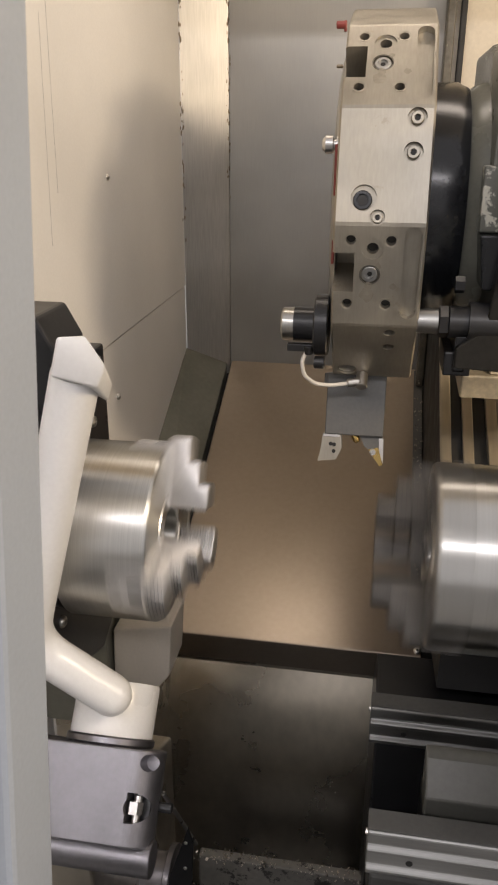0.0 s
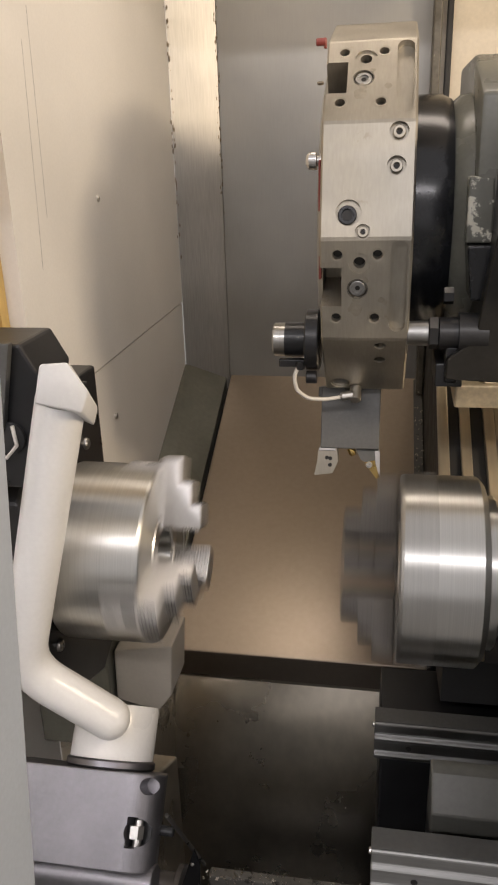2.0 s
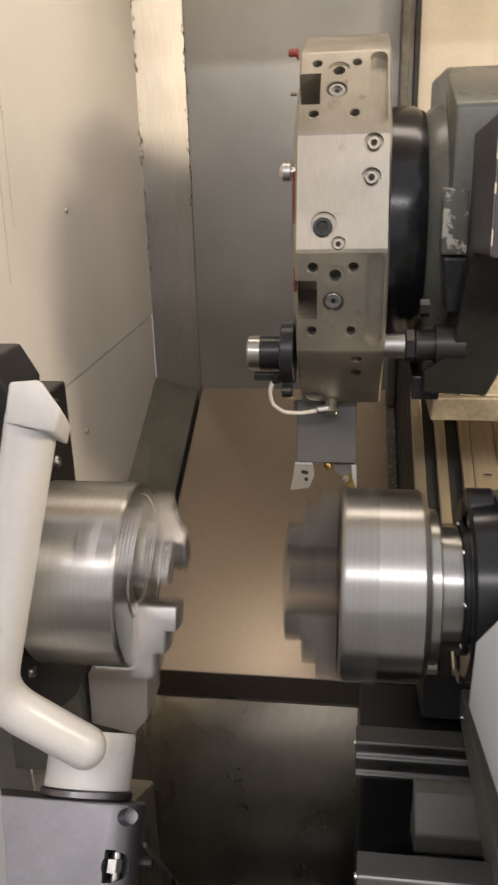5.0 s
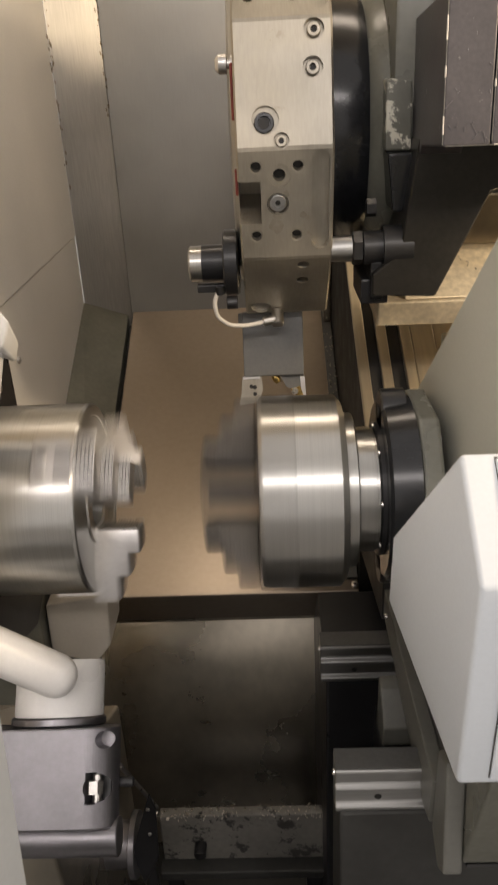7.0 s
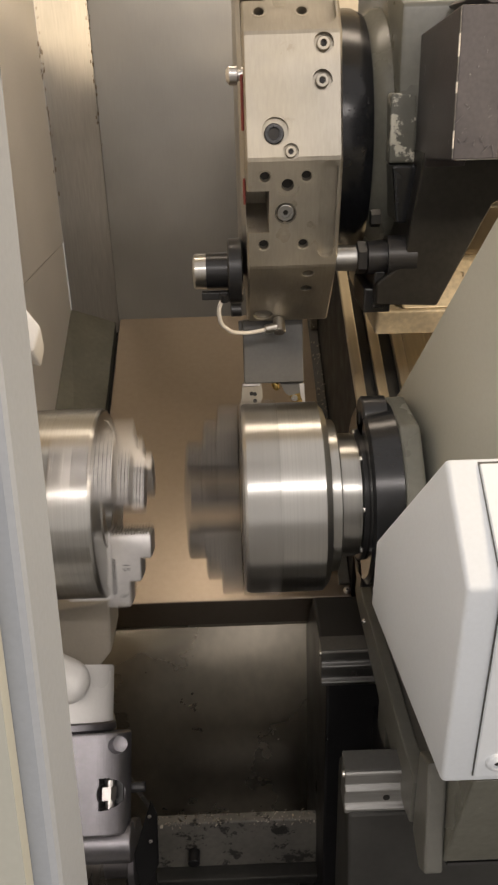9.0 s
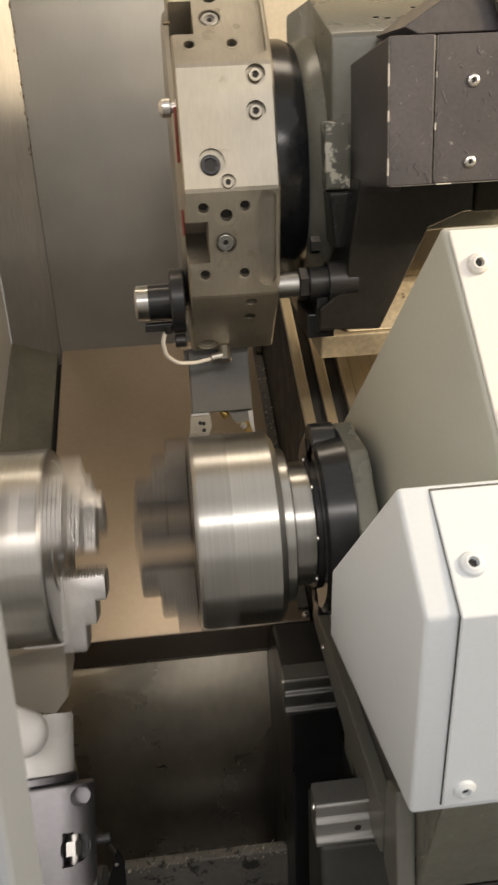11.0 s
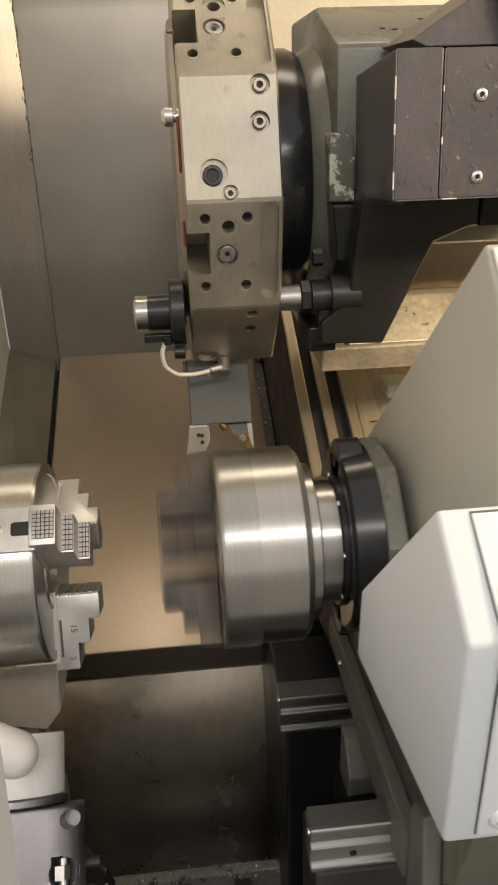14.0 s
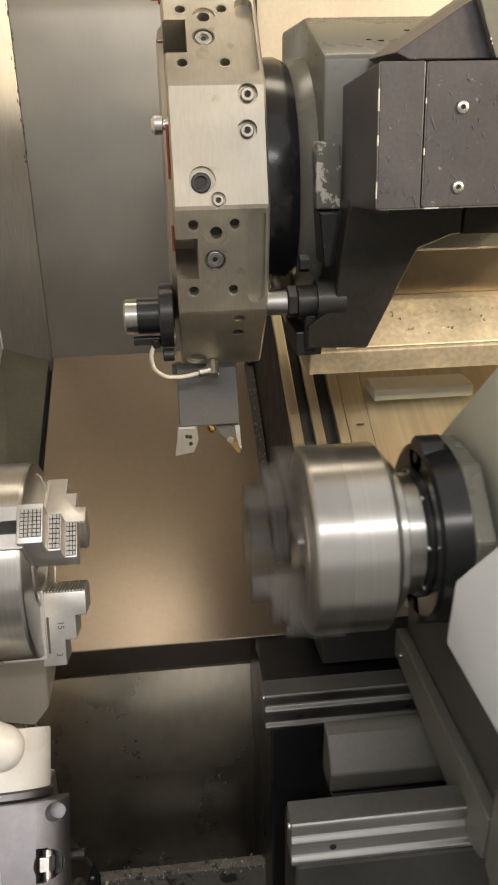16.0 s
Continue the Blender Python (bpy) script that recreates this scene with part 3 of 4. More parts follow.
part("casting", soften(prism(B(), [(0.42, 1.655), (0.268, 1.601), (0.262, 1.43), (0.3, 1.36), (0.62, 1.36), (0.62, 1.655)], 0.364, 0.72), 0.006), CASTING, head, "", 40)
part("chipped_pad", soften(prism(B(), [(0.2645, 1.505), (0.258, 1.462), (0.258, 1.425), (0.29, 1.425), (0.29, 1.505)], 0.355, 0.387), 0.003), CHIPPED, head, "pad with chipped paint")
for x, y in ((0.432, 0.325), (0.446, 0.32), (0.49, 0.36), (0.48, 0.335)):
    z = 1.601 + (y - 0.268) * 0.3553
    part("tapped_hole", rod((x, y, z - 0.0015), (x, y - 0.0002, z + 0.0005), 0.004, 14, 0.0003), HOLE, head)
GX = 0.388
part("guard_left", soften(prism(B(), [(0.099, 1.585), (0.09, 1.442), (0.2, 1.434), (0.24, 1.395), (0.285, 1.41), (0.285, 1.566)], GX, 0.4365), 0.002), GUARD, head, "scuffed black front guard")
part("guard_front", soften(prism(B(), [(0.0985, 1.5845), (0.09, 1.4425), (0.24, 1.434), (0.3, 1.434), (0.3, 1.56)], 0.4375, 0.62), 0.002), GUARD, head, "scuffed black front guard plate")
for z in (1.541, 1.463):
    socket_bolt((0.476, 0.0965 + (1.541 - z) * -0.06, z), (0, -1, 0.05), 0.007, 0.004, head)
part("upper_guard", soften(slab(B(), [(0.415, 1.595), (0.54, 1.671), (0.66, 1.7), (0.66, 1.588), (0.43, 1.588)], 0.14, 0.26), 0.001, 1), GUARD, head, "black folded upper guard")
part("upper_box", soften(slab(B(), [(0.504, 1.625), (0.49, 1.66), (0.56, 1.7), (0.66, 1.7), (0.66, 1.588), (0.52, 1.588)], 0.128, 0.1392), 0.001, 1), CASTING, head, "grey lapping guard sheet")
EDGE = [(0.388, 1.442), (0.53, 1.442), (0.53, 1.396), (0.517, 1.395), (0.475, 1.379), (0.416, 1.255), (0.337, 1.259), (0.337, 1.285), (0.37, 1.31)]
part("bracket", soften(slab(B(), EDGE, 0.21, 0.325), 0.002, 1), DARKCAST, head, "black lower bracket")
part("under_guard", soften(prism(B(), [(0.2, 1.44), (0.21, 1.395), (0.34, 1.395), (0.34, 1.44)], 0.5305, 0.62), 0.002), DARKCAST, head)
part("foot", rbox(0.325, 0.36, 0.23, 0.32, 1.243, 1.275, 0.002), BLACK, head)
part("clamp_block", soften(slab(B(), [(0.356, 1.424), (0.3875, 1.424), (0.3875, 1.355), (0.364, 1.355)], 0.24, 0.3), 0.003), GLOSS, head)
part("clamp_nut", along(turned(B(), [(0, 0.011), (0.012, 0.011)], 6), (0.331, 0.24, 1.362), (1, 0.24, 1.362)), BLACK, head)
PIN = (0.235, 1.314)
part("lock_pin", along(turned(B(), [(0, 0.013), (0.002, 0.0155), (0.028, 0.0165)], 24), (0.285, *PIN), (1, *PIN)), RAIL, head, "steel locking pin", 30)
part("lock_nut", along(turned(B(), [(0, 0.019), (0.0015, 0.021), (0.012, 0.021), (0.0135, 0.019)], 6), (0.3135, *PIN), (1, *PIN)), BLACK, head)
part("lock_barrel", along(turned(B(), [(0, 0.021), (0.024, 0.021), (0.024, 0.027), (0.06, 0.027), (0.06, 0.0245), (0.092, 0.0245), (0.094, 0.022)], 32), (0.327, *PIN), (1, *PIN)), BLACK, head, "black locking cylinder", 30)
part("yoke", rbox(0.336, 0.352, 0.222, 0.31, 1.25, 1.3, 0.003), BLACK, head)

rng = random.Random(21)
for a, b, n in (((0.388, 0.0988, 1.583), (0.388, 0.09, 1.444), 3), ((0.4375, 0.0988, 1.583), (0.4375, 0.09, 1.446), 2), ((0.392, 0.0898, 1.4425), (0.6, 0.0898, 1.4425), 2), ((0.504, 0.128, 1.625), (0.52, 0.128, 1.588), 2)):
    a, b = Vector(a), Vector(b)
    part("worn_edge", rod(a, b, 0.0006, 6, 0.0001), BLOCK, head, "thin rubbed edge")
    for k in range(n):
        u = rng.random()
        v = min(1, u + rng.uniform(0.04, 0.2))
        part("worn_edge", rod(a.lerp(b, u), a.lerp(b, v), rng.uniform(0.0007, 0.0011), 6, 0.0001), CABLE, head, "bare metal on a worn edge")

rng = random.Random(31)
bm = B()
for k in range(90):
    x = rng.uniform(0.392, 0.618)
    z = 1.445 + 0.138 * (rng.random() ** 1.4 if k % 3 else rng.random())
    p = Vector((x, 0.0896 + (z - 1.4425) * 0.0599 - 0.0004, z))
    L, w = rng.uniform(0.001, 0.007) * (1.0 if k % 5 else 2.0), rng.uniform(0.0002, 0.0006)
    r = bmesh.ops.create_cube(bm, size=1)
    bmesh.ops.transform(bm, verts=r["verts"], matrix=Matrix.Translation(p) @ Matrix.Rotation(rng.uniform(-0.9, 0.9), 4, "Y") @ Matrix.Diagonal((w, 0.0003, L, 1)))
tagged(part("scuffs", bm, ALU, head, "pale scuffs and chips on the black guard"), kind="stuff")

# ---- slide and ways under the turret ----
def on_way(y):
    return 1.03 + (y - 0.418) * 0.55


def way(x0, x1, y0, y1, up, down):
    return prism(B(), [(y0, on_way(y0) + up), (y1, on_way(y1) + up), (y1, on_way(y1) + down), (y0, on_way(y0) + down)], x0, x1)


slide = empty("turret_slide", "bright ground steel cross slide with guide ways", "slide")
part("bed_block", prism(B(), [(0.15, on_way(0.15) - 0.012), (1.058, on_way(1.058) - 0.012), (1.058, 0.6), (0.42, 0.6), (0.41, 0.75), (0.15, 0.8)], 0.3535, 1.45), RUBBER, slide, "dark oily slide bed")
part("guide_bar", soften(way(0.3535, 0.372, 0.15, 0.98, 0.0, -0.0115), 0.002), WAY, slide, "bright guide bar")
part("guide_bar", soften(way(0.391, 0.409, 0.15, 0.98, 0.0, -0.0115), 0.002), WAY, slide, "bright guide bar")
part("way_strip", soften(way(0.431, 0.4485, 0.15, 0.98, 0.006, -0.0115), 0.0015), WAY, slide)
part("way_plate", soften(way(0.4495, 0.488, 0.15, 0.98, 0.005, -0.0115), 0.0015), WAY, slide)
part("way_cover", soften(way(0.489, 1.4, 0.15, 0.98, 0.002, -0.0115), 0.0015), WAY, slide, "streaked bright way cover")
part("way_hole", moved(turned(B(), [(0, 0.0065), (0.0016, 0.0065)], 20), Matrix.Translation((0.471, 0.446, on_way(0.446) + 0.0042)) @ Matrix.Rotation(radians(-29), 4, "X") @ Matrix.Rotation(radians(-90), 4, "Y")), HOLE, slide)
part("wiper_block", rbox(0.497, 0.67, 0.46, 0.52, 1.085, 1.107, 0.003), COVERGREY, slide, "pale wiper block")
part("saddle_lower", soften(prism(B(), [(0.33, 1.216), (0.34, 1.178), (0.62, 1.2), (0.62, 1.24)], 0.362, 1.3), 0.003), SADDLE, slide, "warm-lit machined saddle edge")
part("saddle_upper", soften(prism(B(), [(0.335, 1.2175), (0.4, 1.272), (0.62, 1.272), (0.62, 1.2175)], 0.4, 1.3), 0.003), SADDLE, slide, "machined saddle top with oil and chips")
part("saddle_back", prism(B(), [(0.43, 1.273), (0.43, 1.4), (0.62, 1.4), (0.62, 1.273)], 0.44, 1.3), BRONZED, slide, "brown reflecting saddle panel")
rng = random.Random(11)
bm = B()
for k in range(150):
    y = rng.uniform(0.345, 0.4)
    p = Vector((rng.uniform(0.42, 0.8), y, 1.2175 + (y - 0.335) * 0.838 + 0.0008))
    if k > 60:
        y = rng.uniform(0.5, 1.0)
        p = Vector((0.3515 - rng.uniform(0, 0.018), y, on_plate(y) + 0.008))
    s = rng.uniform(0.0015, 0.006)
    r = bmesh.ops.create_cube(bm, size=1)
    bmesh.ops.transform(bm, verts=r["verts"], matrix=Matrix.Translation(p) @ Euler((rng.random() * 3, rng.random() * 3, rng.random() * 3)).to_matrix().to_4x4() @ Matrix.Diagonal((s, s * 0.4, s * 0.25, 1)))
tagged(part("swarf", bm, CHIP), "fine bright swarf on the saddle", "swarf", kind="stuff")

# ---- spindle nose and what stands round it ----
nose = empty("spindle_nose", "black spindle nose plate with screws behind the chuck", "spindle")
part("plate", soften(prism(B(), [(0.16, 1.285), (0.16, 0.9), (0.08, 0.86), (-0.03, 0.9), (-0.085, 0.96), (-0.095, 1.2), (0.0, 1.285)], -0.24, -0.118), 0.004), BLACK, nose)
part("ring", moved(turned(B(), [(-0.119, 0.098), (-0.116, 0.1), (-0.106, 0.1)], 64), Matrix.Translation((0, 0, 1.1))), BLACK, nose, "", 30)
for y, z in ((0.1, 1.196), (-0.046, 0.99), (0.13, 0.95)):
    socket_bolt((-0.118, y, z), (1, 0, 0), 0.008, 0.005, nose)
foot = empty("headstock_foot", "cream painted headstock foot under the chuck", "headstock")
part("foot_body", soften(extrude(B(), [(-0.119, 0.12, 0.862), (-0.03, 0.12, 0.878), (-0.036, 0.12, 0.79), (-0.058, 0.12, 0.76), (-0.122, 0.12, 0.775)], [(-0.119, 0.2, 0.862), (-0.03, 0.2, 0.878), (-0.036, 0.2, 0.79), (-0.058, 0.2, 0.76), (-0.122, 0.2, 0.775)]), 0.003), FOOT, foot)
# Plate takes the dark sheet material, darker than the foot's cream.
part("foot_plate", soften(prism(B(), [(0.1, 0.89), (0.1, 0.7), (0.4, 0.6), (0.4, 0.89)], -0.24, -0.123), 0.003), OILED, foot, "dark plate behind the foot")
part("foot_base", prism(B(), [(0.15, 0.699), (0.4, 0.6), (0.4, 0.04), (0.15, 0.04)], -0.24, -0.123), DARKSHEET, foot)

# ---- tool setting arm ----
arm = empty("tool_setter_arm", "white painted bent tool setting arm with block cap", "measuring arm")
bm = tube([(-0.034, -0.142, 1.335), (-0.119, -0.136, 1.026), (-0.033, -0.118, 0.951)], 0.0234, 28, 0.04)
r = bmesh.ops.create_uvsphere(bm, u_segments=28, v_segments=14, radius=0.0233)
bmesh.ops.translate(bm, verts=r["verts"], vec=(-0.033, -0.118, 0.951))
part("arm_tube", bm, ARMWHITE, arm, "", 60)
part("cap", soften(extrude(B(), [(-0.0469, -0.170, 1.3402), (-0.0372, -0.170, 1.3763), (-0.0113, -0.170, 1.3785), (0.0057, -0.170, 1.3527), (-0.0035, -0.170, 1.3322)], [(-0.0638, -0.125, 1.3287), (-0.0551, -0.125, 1.3619), (-0.0279, -0.125, 1.3642), (-0.0051, -0.125, 1.3219), (-0.0107, -0.125, 1.3037)]), 0.0025), ARMWHITE, arm, "faceted white cap block", 40)
part("cap_hinge", rbox(-0.03, -0.018, -0.1245, -0.112, 1.31, 1.345, 0.002), BLACK, arm)
LEANING = Matrix(((1, 0, 0, 0), (0, math.cos(radians(42)), math.sin(radians(42)), -0.14), (0, -math.sin(radians(42)), math.cos(radians(42)), 0.9), (0, 0, 0, 1)))
UPRIGHT = Matrix.Rotation(radians(-90), 4, "Y")
part("pivot_stub", moved(turned(B(), [(0.0, 0.0485), (0.003, 0.049), (0.059, 0.049), (0.061, 0.048)], 56), LEANING @ Matrix.Translation((-0.045, 0.049, 0.0085)) @ UPRIGHT), ARMWHITE, arm, "white painted pivot stub", 30)
part("stub_ring", moved(turned(B(), [(0.0, 0.05), (0.002, 0.052), (0.008, 0.052), (0.01, 0.05)], 56), LEANING @ Matrix.Translation((-0.045, 0.049, -0.001)) @ UPRIGHT), ALU, arm, "", 30)
arc = [(0.028 - 0.034 + 0.034 * math.sin(radians(5 * k)), -0.004 + 0.034 - 0.034 * math.cos(radians(5 * k))) for k in range(19)]
outline = [(-0.165, -0.004)] + arc + [(0.023, 0.06), (-0.165, 0.1)]
bm = soften(extrude(B(), [(x, y, -0.101) for x, y in outline], [(x, y, -0.0015) for x, y in outline]), 0.002, 2, 40)
house = part("pivot_housing", moved(bm, LEANING), ALU, arm, "cast aluminium pivot housing with window")
cutter = B()
c = bmesh.ops.create_cone(cutter, cap_ends=True, segments=24, radius1=0.009, radius2=0.009, depth=0.06)
bmesh.ops.transform(cutter, verts=c["verts"], matrix=LEANING @ Matrix.Translation((0.0165, 0.0, -0.014)) @ Matrix.Rotation(radians(90), 4, "X"))
box(c2 := B(), -0.001, 0.01, -0.04, 0.03, -0.0765, -0.0455)
c3 = B()
c = bmesh.ops.create_cone(c3, cap_ends=True, segments=32, radius1=0.0138, radius2=0.0138, depth=0.07)
bmesh.ops.transform(c3, verts=c["verts"], matrix=Matrix.Translation((0.0105, -0.005, -0.061)) @ Matrix.Rotation(radians(90), 4, "X"))
moved(c2, LEANING), moved(c3, LEANING)
cut(house, cutter)
cut(house, c2)
cut(house, c3)
part("window_nut", moved(along(turned(B(), [(0, 0.009), (0.013, 0.009)], 6), (0.006, 0.012, -0.068), (0.006, 0.012, 1)), LEANING), GROUND, arm, "steel nut in the window")
part("window_screw", moved(rod((0.008, 0.014, -0.08), (0.008, 0.014, -0.048), 0.005, 14), LEANING), GROUND, arm)
part("window_back", moved(rbox(-0.0005, 0.0205, 0.024, 0.0295, -0.0755, -0.0465, 0.0005), LEANING), BLACK, arm)
part("stud", moved(rod((0.02, 0.04, -0.06), (0.042, 0.04, -0.06), 0.0055, 14), LEANING), BLACK, arm)
part("base_fillet", moved(rod((-0.16, 0.03, -0.112), (0.03, 0.03, -0.112), 0.02, 24), LEANING), ALU, arm, "", 40)
part("arm_bracket", soften(prism(B(), [(-0.16, 0.78), (-0.02, 0.73), (0.2, 0.6), (0.2, 0.04), (-0.1, 0.04)], -0.17, -0.06), 0.004), DARKSHEET, arm, "dark sheet bracket below the housing")
side = empty("guard_plate", "black triangular guard plate with screws", "guard plate")
part("sheet", soften(extrude(B(), [(0.018, 0.0, 0.628), (0.025, 0.0, 0.6), (0.02, 0.0, 0.5), (-0.006, 0.0, 0.44), (-0.018, 0.0, 0.51)], [(0.018, 0.004, 0.628), (0.025, 0.004, 0.6), (0.02, 0.004, 0.5), (-0.006, 0.004, 0.44), (-0.018, 0.004, 0.51)]), 0.0008, 1), BLACK, side)
for p in ((0.014, 0.0, 0.6), (0.012, 0.0, 0.55)):
    socket_bolt(p, (0, -1, 0), 0.003, 0.002, side)
part("brace", rod((0.0, -0.05, 0.742), (0.003, 0.1, 0.482), 0.003, 12), GROUND, side, "thin steel brace")
part("stay", prism(B(), [(0.0045, 0.5), (0.02, 0.5), (0.02, 0.04), (0.0045, 0.04)], 0.0, 0.012), BLACK, side)
roller = empty("return_tube", "grey steel return tube with end disc", "tube")
part("tube", rod((-0.23, 0.03, 0.49), (-0.024, 0.03, 0.49), 0.034, 32), ALU, roller, "", 30)
part("end_disc", rod((-0.024, 0.03, 0.49), (-0.014, 0.03, 0.49), 0.047, 36), ALU, roller, "", 30)
part("tube_bracket", rbox(-0.2, -0.17, 0.01, 0.06, 0.04, 0.458, 0.003), BLACK, roller)
pod = empty("probe_body", "glossy black probe body beside the arm cap", "probe")
part("shell", soften(slab(B(), [(-0.16, 1.382), (-0.077, 1.382), (-0.06, 1.35), (-0.072, 1.305), (-0.09, 1.235), (-0.16, 1.235)], -0.125, -0.05), 0.003), BLACK, pod)
part("grey_lid", soften(slab(B(), [(-0.16, 1.385), (-0.082, 1.385), (-0.1, 1.3), (-0.16, 1.3)], -0.135, -0.1255), 0.001), BLOCK, pod)
part("lens", along(turned(B(), [(0, 0.016), (0.004, 0.016), (0.005, 0.012)], 28), (-0.098, -0.1255, 1.29), (-0.098, -1, 1.29)), RUBBER, pod, "", 30)
part("wire_loop", tube([(-0.12, -0.13, 1.275), (-0.1, -0.135, 1.272), (-0.088, -0.135, 1.285), (-0.09, -0.135, 1.305)], 0.002, 8), CABLE, pod)
part("pod_stem", rbox(-0.246, -0.14, -0.11, -0.07, 1.2, 1.26, 0.003), BLACK, pod)


# ---- chucks ----
def serrated(bm, x0, x1, t0, t1, r, nx, nt, h=0.0013):
    """Rows of small gripping teeth on the face at radius r (built along z)."""
    for i in range(nx):
        for j in range(nt):
            a, b = x0 + (x1 - x0) * (i + 0.12) / nx, x0 + (x1 - x0) * (i + 0.88) / nx
            c, d = t0 + (t1 - t0) * (j + 0.12) / nt, t0 + (t1 - t0) * (j + 0.88) / nt
            box(bm, a, b, c, d, r - 0.0005, r + h)
    return bm


def make_chuck(name, label, jaw_steel, teeth_steel, back, steps, lift=0.0):
    body = part(name, turned(B(), [(-back, 0.097), (-back + 0.005, 0.103), (-back + 0.007, 0.105), (lift - 0.004, 0.105), (lift - 0.0012, 0.1035), (lift, 0.1015), (lift, 0.092), (lift - 0.0012, 0.091), (lift - 0.0012, 0.03), (-0.02, 0.028)], 128), TURNED, None, "", 25)
    tagged(body, label, "" if name == "chuck" else "chuck")
    part("face_ring", turned(B(), [(lift - 0.001, 0.052), (lift + 0.001, 0.0505), (lift + 0.001, 0.034), (lift - 0.001, 0.032)], 64, True), GROUND, body, "", 30)
    part("bore", turned(B(), [(-0.0195, 0.0275), (-0.0185, 0.0275)], 40), HOLE, body, "dark centre bore")
    for k in range(3):
        rot = Matrix.Rotation(radians(120 * k), 4, "X")
        part("master_jaw", moved(rbox(-0.038, lift + 0.003, -0.022, 0.022, 0.03, 0.1065, 0.0015), rot), jaw_steel, body)
        # Slot is a solid block, its inner shade put into the colour.
        part("jaw_slot", moved(rbox(-0.0165, lift + 0.0036, -0.009, 0.009, 0.06, 0.107, 0.004, 3), rot), HOLE, body, "slot drawn as a dark block")
        bt = part("slot_screw", moved(along(turned(B(), [(0, 0.0075), (0.002, 0.0075), (0.0028, 0.0065), (0.0028, 0.004), (0.001, 0.0035)], 18), (-0.029, 0, 0.1055), (-0.029, 0, 1)), rot), RAIL, body, "", 30)
        (xa, ra), (xb, rb), (xc, rc) = steps
        pts = [(0.0035, 0.034), (xa, 0.034), (xa, ra), (xb, ra), (xb, rb), (xc, rb), (xc, rc), (0.0035, rc)]
        bm = soften(extrude(B(), [(x, -0.02, r) for x, r in pts], [(x, 0.02, r) for x, r in pts]), 0.0016, 2)
        jaw = part("jaw", moved(bm, rot), jaw_steel, body, "stepped steel top jaw", 30)
        for x0, x1, r, t in ((0.007, xc - 0.0015, rc, 0.014), (xc + 0.001, xb - 0.001, rb, 0.018), (xb + 0.001, xa - 0.001, ra, 0.018)):
            # Dark pad below the teeth paints the shade in their gaps.
            part("tooth_gap_shade", moved(box(B(), x0, x1, -t, t, r - 0.001, r + 0.0003), rot), HOLE, jaw)
            part("serration", moved(serrated(B(), x0, x1, -t, t, r, 5 if x1 - x0 > 0.015 else 3, 7), rot), teeth_steel, jaw)["kind"] = "stuff"
        bm = B()
        for j in range(14):
            x = 0.0065 + 0.0033 * j
            box(bm, x, x + 0.0019, -0.019, 0.019, 0.032, 0.0345)
        part("inner_teeth", moved(bm, rot), teeth_steel, jaw)["kind"] = "stuff"
        if k == 1 and name == "main_chuck":
            flat = rot @ Matrix.Translation((0, 0.0202, 0)) @ Matrix.Rotation(radians(-90), 4, "X")
            writing("number", "15", 0.0095, INK, flat @ Matrix.Translation((0.0245, -0.07, 0)) @ Matrix.Rotation(radians(-90), 4, "Z"), jaw)
            writing("number", "3", 0.0095, INK, flat @ Matrix.Translation((0.021, -0.102, 0)) @ Matrix.Rotation(radians(-90), 4, "Z"), jaw)
            part("maker_mark", moved(rbox(0.01, 0.0125, 0.0199, 0.0202, 0.06, 0.1, 0.00005, 1), rot), INK, jaw)
    return body


main_chuck = make_chuck("main_chuck", "bright turned steel three-jaw chuck on the main spindle", JAW, GROUND, 0.105, ((0.053, 0.06), (0.041, 0.086), (0.0285, 0.1145)), 0.006)

# ---- counter spindle on its carriage: origin at the middle of the chuck's face ----
sub = empty("counter_spindle", "sliding counter spindle with white covers and steel chuck", "counter spindle")
sub_chuck = make_chuck("chuck", "bright turned steel chuck with jaws darkened by colour", DARKJAW, DARKJAW, 0.089, ((0.0615, 0.063), (0.042, 0.087), (0.026, 0.104)))
sub_chuck.parent = sub
part("back_ring", turned(B(), [(0.086, 0.08), (0.087, 0.0845), (0.0985, 0.0845), (0.1, 0.0825)], 96), TURNED, sub, "", 25)
part("spindle_collar", turned(B(), [(0.1, 0.067), (0.101, 0.0685), (0.119, 0.0685), (0.1195, 0.067), (0.122, 0.067), (0.123, 0.064)], 96), TURNED, sub, "", 25)
bring = part("bolt_ring", turned(B(), [(0.123, 0.071), (0.124, 0.073), (0.129, 0.073)], 72), BLACK, sub, "", 25)
for k in range(8):
    a = radians(45 * k + 15)
    part("ring_screw", rod((0.1215, 0.0695 * math.sin(a), 0.0695 * math.cos(a)), (0.124, 0.0695 * math.sin(a), 0.0695 * math.cos(a)), 0.003, 10, 0.0005), GROUND, bring)
fl = part("flange", turned(B(), [(0.128, 0.094), (0.131, 0.1), (0.159, 0.104)], 96), GLOSS, sub, "black spindle flange", 25)
for ang in (8, 190):
    a = radians(ang)
    c = (0.088 * math.sin(a), 0.088 * math.cos(a))
    part("ear", along(turned(B(), [(0, 0.022), (0.002, 0.024), (0.026, 0.024)], 28), (0.128, *c), (1, *c)), BLACK, fl, "", 25)
    part("ear_hole", along(turned(B(), [(0, 0.007), (0.0012, 0.007)], 16), (0.127, *c), (1, *c)), HOLE, fl)
octo = [(0.1 / math.cos(radians(22.5)) * math.sin(radians(45 * i + 22.5)), 0.1 / math.cos(radians(22.5)) * math.cos(radians(45 * i + 22.5))) for i in range(8)]
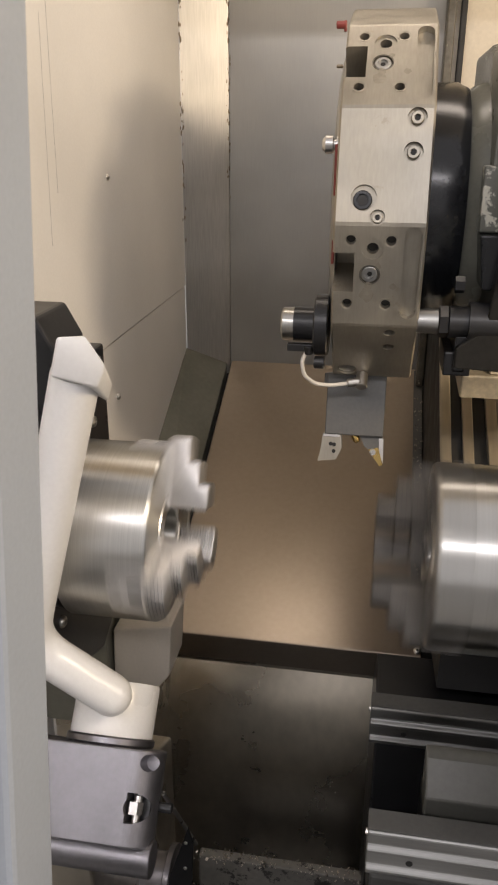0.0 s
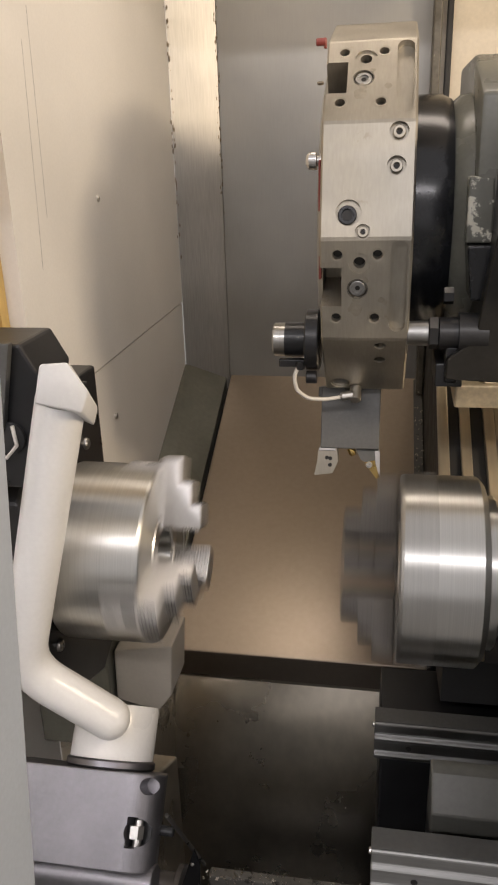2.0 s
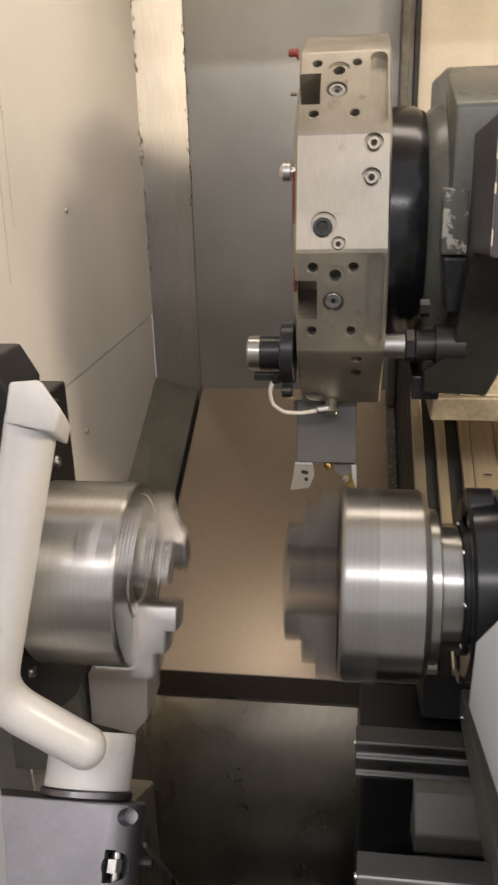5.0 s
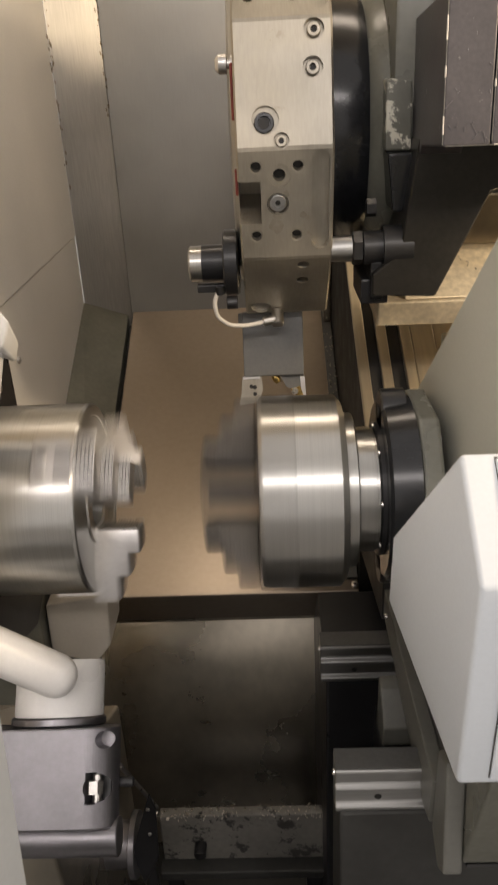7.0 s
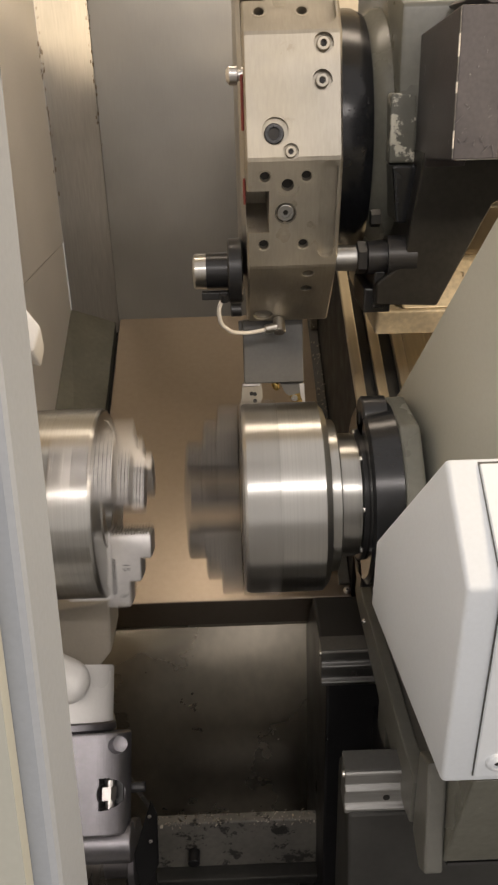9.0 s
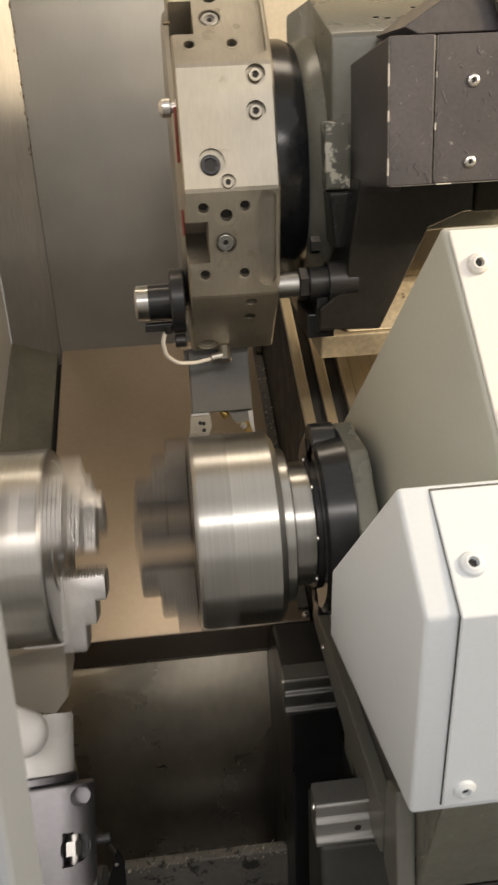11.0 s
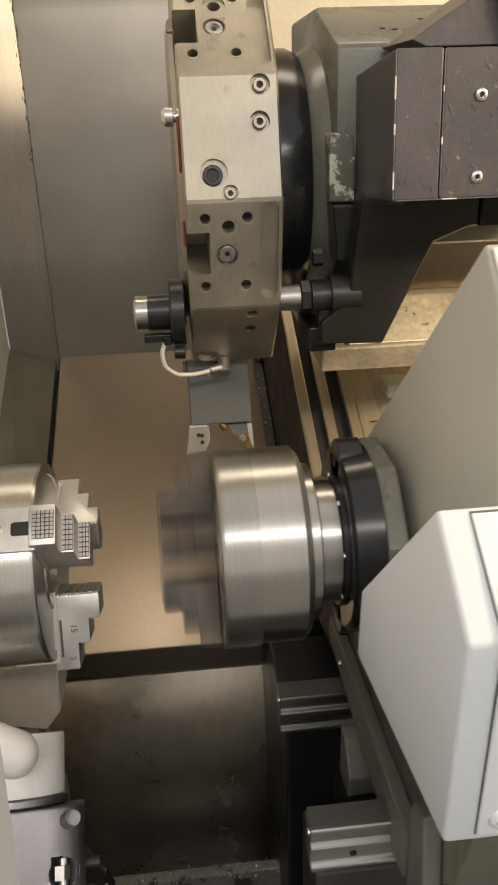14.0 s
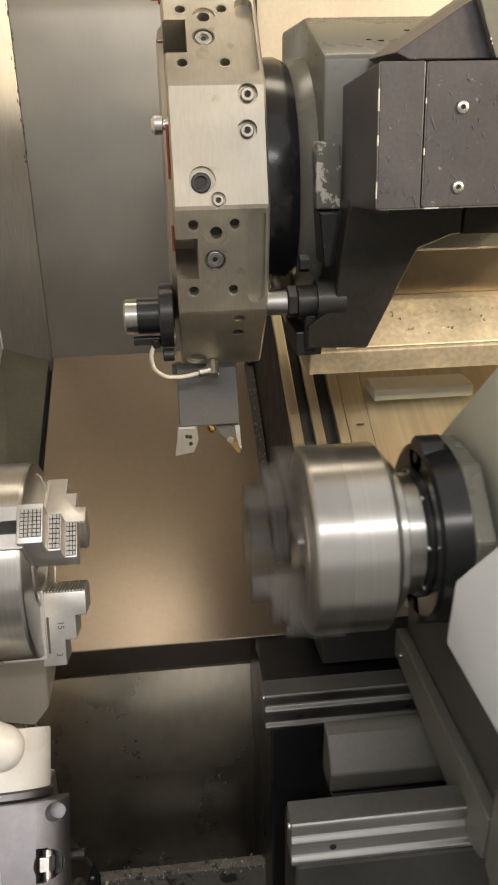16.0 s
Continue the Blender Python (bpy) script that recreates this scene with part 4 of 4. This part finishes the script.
part("rear_plate", soften(prism(B(), octo, 0.1595, 0.1815), 0.004), CASTING, sub, "grey eight-sided plate")
# white lower cover with removable front panel
END = [(0.151, -0.24, 0.161), (0.151, -0.319, 0.0985), (0.151, -0.31, -0.099), (0.12, -0.14, -0.046), (0.12, -0.147, 0.031)]
part("lower_cover", soften(extrude(B(), END, [(0.75, y, z) for x, y, z in END]), 0.004, 3), WHITE, sub, "white painted lower spindle cover", 40)
up_n, fr_n = Vector((0, -0.6, 0.8)), Vector((0, -1, -0.05)).normalized()
bm = B()
prism(bm, [(-0.2445, 0.1566), (-0.3215, 0.0988), (-0.3115, -0.088), (-0.3145, -0.088), (-0.3247, 0.1005), (-0.2463, 0.159)], 0.1755, 0.75)
panel = part("cover_panel", soften(bm, 0.0008, 1), WHITE, sub, "white removable cover panel")
part("panel_gap", prism(B(), [(-0.2425, 0.1581), (-0.3205, 0.0998), (-0.3105, -0.09), (-0.3113, -0.09), (-0.3216, 0.1), (-0.2432, 0.1588)], 0.1748, 0.7), BLOCK, sub, "dark joint round the panel")
socket_bolt((0.192, -0.294, 0.1223), tuple(up_n), 0.0098, 0.006, panel, WHITE)
socket_bolt((0.192, -0.3135, -0.071), tuple(fr_n), 0.0098, 0.006, panel, WHITE)
# upper cover
UP = [(0.205, -0.1545, 0.3365), (0.182, 0.087, 0.08), (0.182, 0.0, 0.0), (0.2, -0.2, 0.02), (0.2365, -0.238, 0.1605)]
part("upper_cover", soften(extrude(B(), UP, [(0.75, y, z) for x, y, z in UP]), 0.003), COVERGREY, sub, "warm grey painted upper cover", 40)
OUT = Vector((0.000, -0.903, 0.429))
rim = [Vector((0.2095, -0.1565, 0.333)), Vector((0.2385, -0.236, 0.1655))]
far = [Vector((0.75, p.y, p.z)) for p in rim]
sheet = [rim[0], rim[1], far[1], far[0]]
lid = part("upper_panel", soften(extrude(B(), [p + OUT * 0.0005 for p in sheet], [p + OUT * 0.003 for p in sheet]), 0.001, 1), CREAM, sub, "cream cover panel")
for at in ((0.2294, -0.1679, 0.3082), (0.2472, -0.2166, 0.2057)):
    socket_bolt(Vector(at) + OUT * 0.003, tuple(OUT), 0.0085, 0.006, lid, CREAM)
socket_bolt((0.1815, -0.04, 0.076), (-1, 0, 0), 0.007, 0.006, sub)
# carriage
part("wiper_plate", soften(prism(B(), [(0.2, -0.25), (0.21, -0.281), (0.19, -0.29), (-0.16, -0.31), (-0.185, -0.3), (-0.19, -0.235)], 0.164, 0.18), 0.002), WIPER, sub, "grey wiper plate of the carriage")
part("carriage_body", soften(prism(B(), [(0.2, -0.06), (0.2, -0.26), (-0.18, -0.285), (-0.2, -0.2), (-0.1, -0.05)], 0.1805, 0.75), 0.003), BLOCK, sub, "dark grey carriage casting")
part("lower_apron", soften(prism(B(), [(-0.2, -0.2), (-0.2, -0.315), (-0.24, -0.29), (-0.29, -0.12)], 0.1855, 0.75), 0.003), CASTING, sub, "grey-green lower apron")
part("wiper_end", soften(prism(B(), [(-0.1905, -0.19), (-0.1905, -0.3), (-0.225, -0.318), (-0.245, -0.3), (-0.225, -0.17)], 0.166, 0.185), 0.003), WIPER, sub, "pale grey end block of the wiper")
part("apron_joint", prism(B(), [(-0.2005, -0.3165), (-0.24, -0.2915), (-0.2415, -0.294), (-0.202, -0.319)], 0.19, 0.75), HOLE, sub, "dark joint under the apron")
socket_bolt((0.163, 0.12, -0.272), (-1, 0, 0), 0.004, 0.003, sub)
socket_bolt((0.163, -0.12, -0.292), (-1, 0, 0), 0.004, 0.003, sub)

# ---- guide rails and bed of the counter spindle ----
def guide_rail(y, z, label):
    rail = empty("guide_rail", label, "guide rail", "guide rails")
    prof = [(0.001, 0.0), (0.0, -0.002), (0.0, -0.016), (0.004, -0.019), (0.004, -0.022), (-0.001, -0.025), (-0.001, -0.031), (0.003, -0.033), (0.003, -0.05), (-0.002, -0.053), (-0.002, -0.06), (0.03, -0.06), (0.03, 0.002)]
    part("profile", soften(prism(B(), [(y + a, z + b) for a, b in prof], 0.262, 1.4), 0.0012, 1), RAIL, rail)
    # Added strip: the rail top's shaded look is put into its colour.
    part("top_darkening", prism(B(), [(y + 0.003, z - 0.001), (y + 0.03, z - 0.001), (y + 0.03, z + 0.0035), (y + 0.003, z + 0.0018)], 0.2625, 1.4), BLOCK, rail, "dark strip added to darken the rail top")
    part("end_screw", rod((0.259, y + 0.008, z - 0.008), (0.263, y + 0.008, z - 0.008), 0.004, 12), GROUND, rail)
    for k in range(4):
        part("rail_screw", rod((0.31 + 0.16 * k, y + 0.0022, z - 0.042), (0.31 + 0.16 * k, y + 0.004, z - 0.042), 0.004, 12, 0.0002), HOLE, rail)
    return rail


guide_rail(0.1, 0.792, "grey steel linear guide rail, upper of two")
guide_rail(-0.14, 0.824, "grey steel linear guide rail, lower of two")
bed = empty("machine_bed", "dark oily cast machine bed carrying two guide rails", "machine bed")
part("rear_bed", soften(prism(B(), [(0.1, 0.739), (0.3, 0.739), (0.4095, 0.6), (0.4095, 0.04), (0.1, 0.04)], 0.27, 1.45), 0.004), BLACK, bed)
part("front_bed", soften(prism(B(), [(-0.145, 0.767), (-0.06, 0.767), (-0.06, 0.04), (-0.25, 0.04)], 0.266, 1.45), 0.004), TRAY, bed)
part("middle_cover", soften(prism(B(), [(0.03, 0.781), (-0.004, 0.744), (0.0, 0.71), (0.052, 0.7), (0.052, 0.785), (0.042, 0.786)], 0.336, 1.4), 0.003), WIPER, bed, "grey sheet screw cover")
part("middle_web", prism(B(), [(0.006, 0.705), (0.0995, 0.6895), (0.0995, 0.05), (-0.0595, 0.05), (-0.0595, 0.66)], 0.34, 1.4), BLACK, bed)

# ---- what moves ----
SLIDE = [(0, 0.311), (0.5, 0.286), (1, 0.283), (2, 0.282), (3, 0.28), (3.5, 0.274), (4, 0.265), (4.5, 0.252), (5, 0.241), (7.5, 0.18), (8, 0.17), (10.5, 0.158), (13, 0.159), (13.5, 0.168), (14, 0.186), (14.5, 0.208), (15, 0.236), (15.5, 0.264), (16, 0.296)]


def main_turn(i):
    """The main chuck's turn at step i of thirty a second: it runs, then comes to rest."""
    t = i / 30
    start = 102 if t < 2.75 else 162
    run = 16 * min(i, 330)
    if i > 330:
        u = min((i - 330) / 12, 1)
        run += 120 * (1 - (1 - u) ** 2)
    if 78 <= i <= 87:
        start = 102 + 60 * (i - 78) / 9
    return start - 120 + run


def motions():
    walk(sub, [(t, pose(x, 0, 1.1)) for t, x in SLIDE])
    walk(sub_chuck, [(i / 30, pose(-0.001, 0, 0, 80 * i + 20) @ pose(0, 0, 0, 0, 0, 180)) for i in range(481)])
    walk(main_chuck, [(i / 30, pose(0.003, 0, 1.1, main_turn(i))) for i in range(481)])


motions()
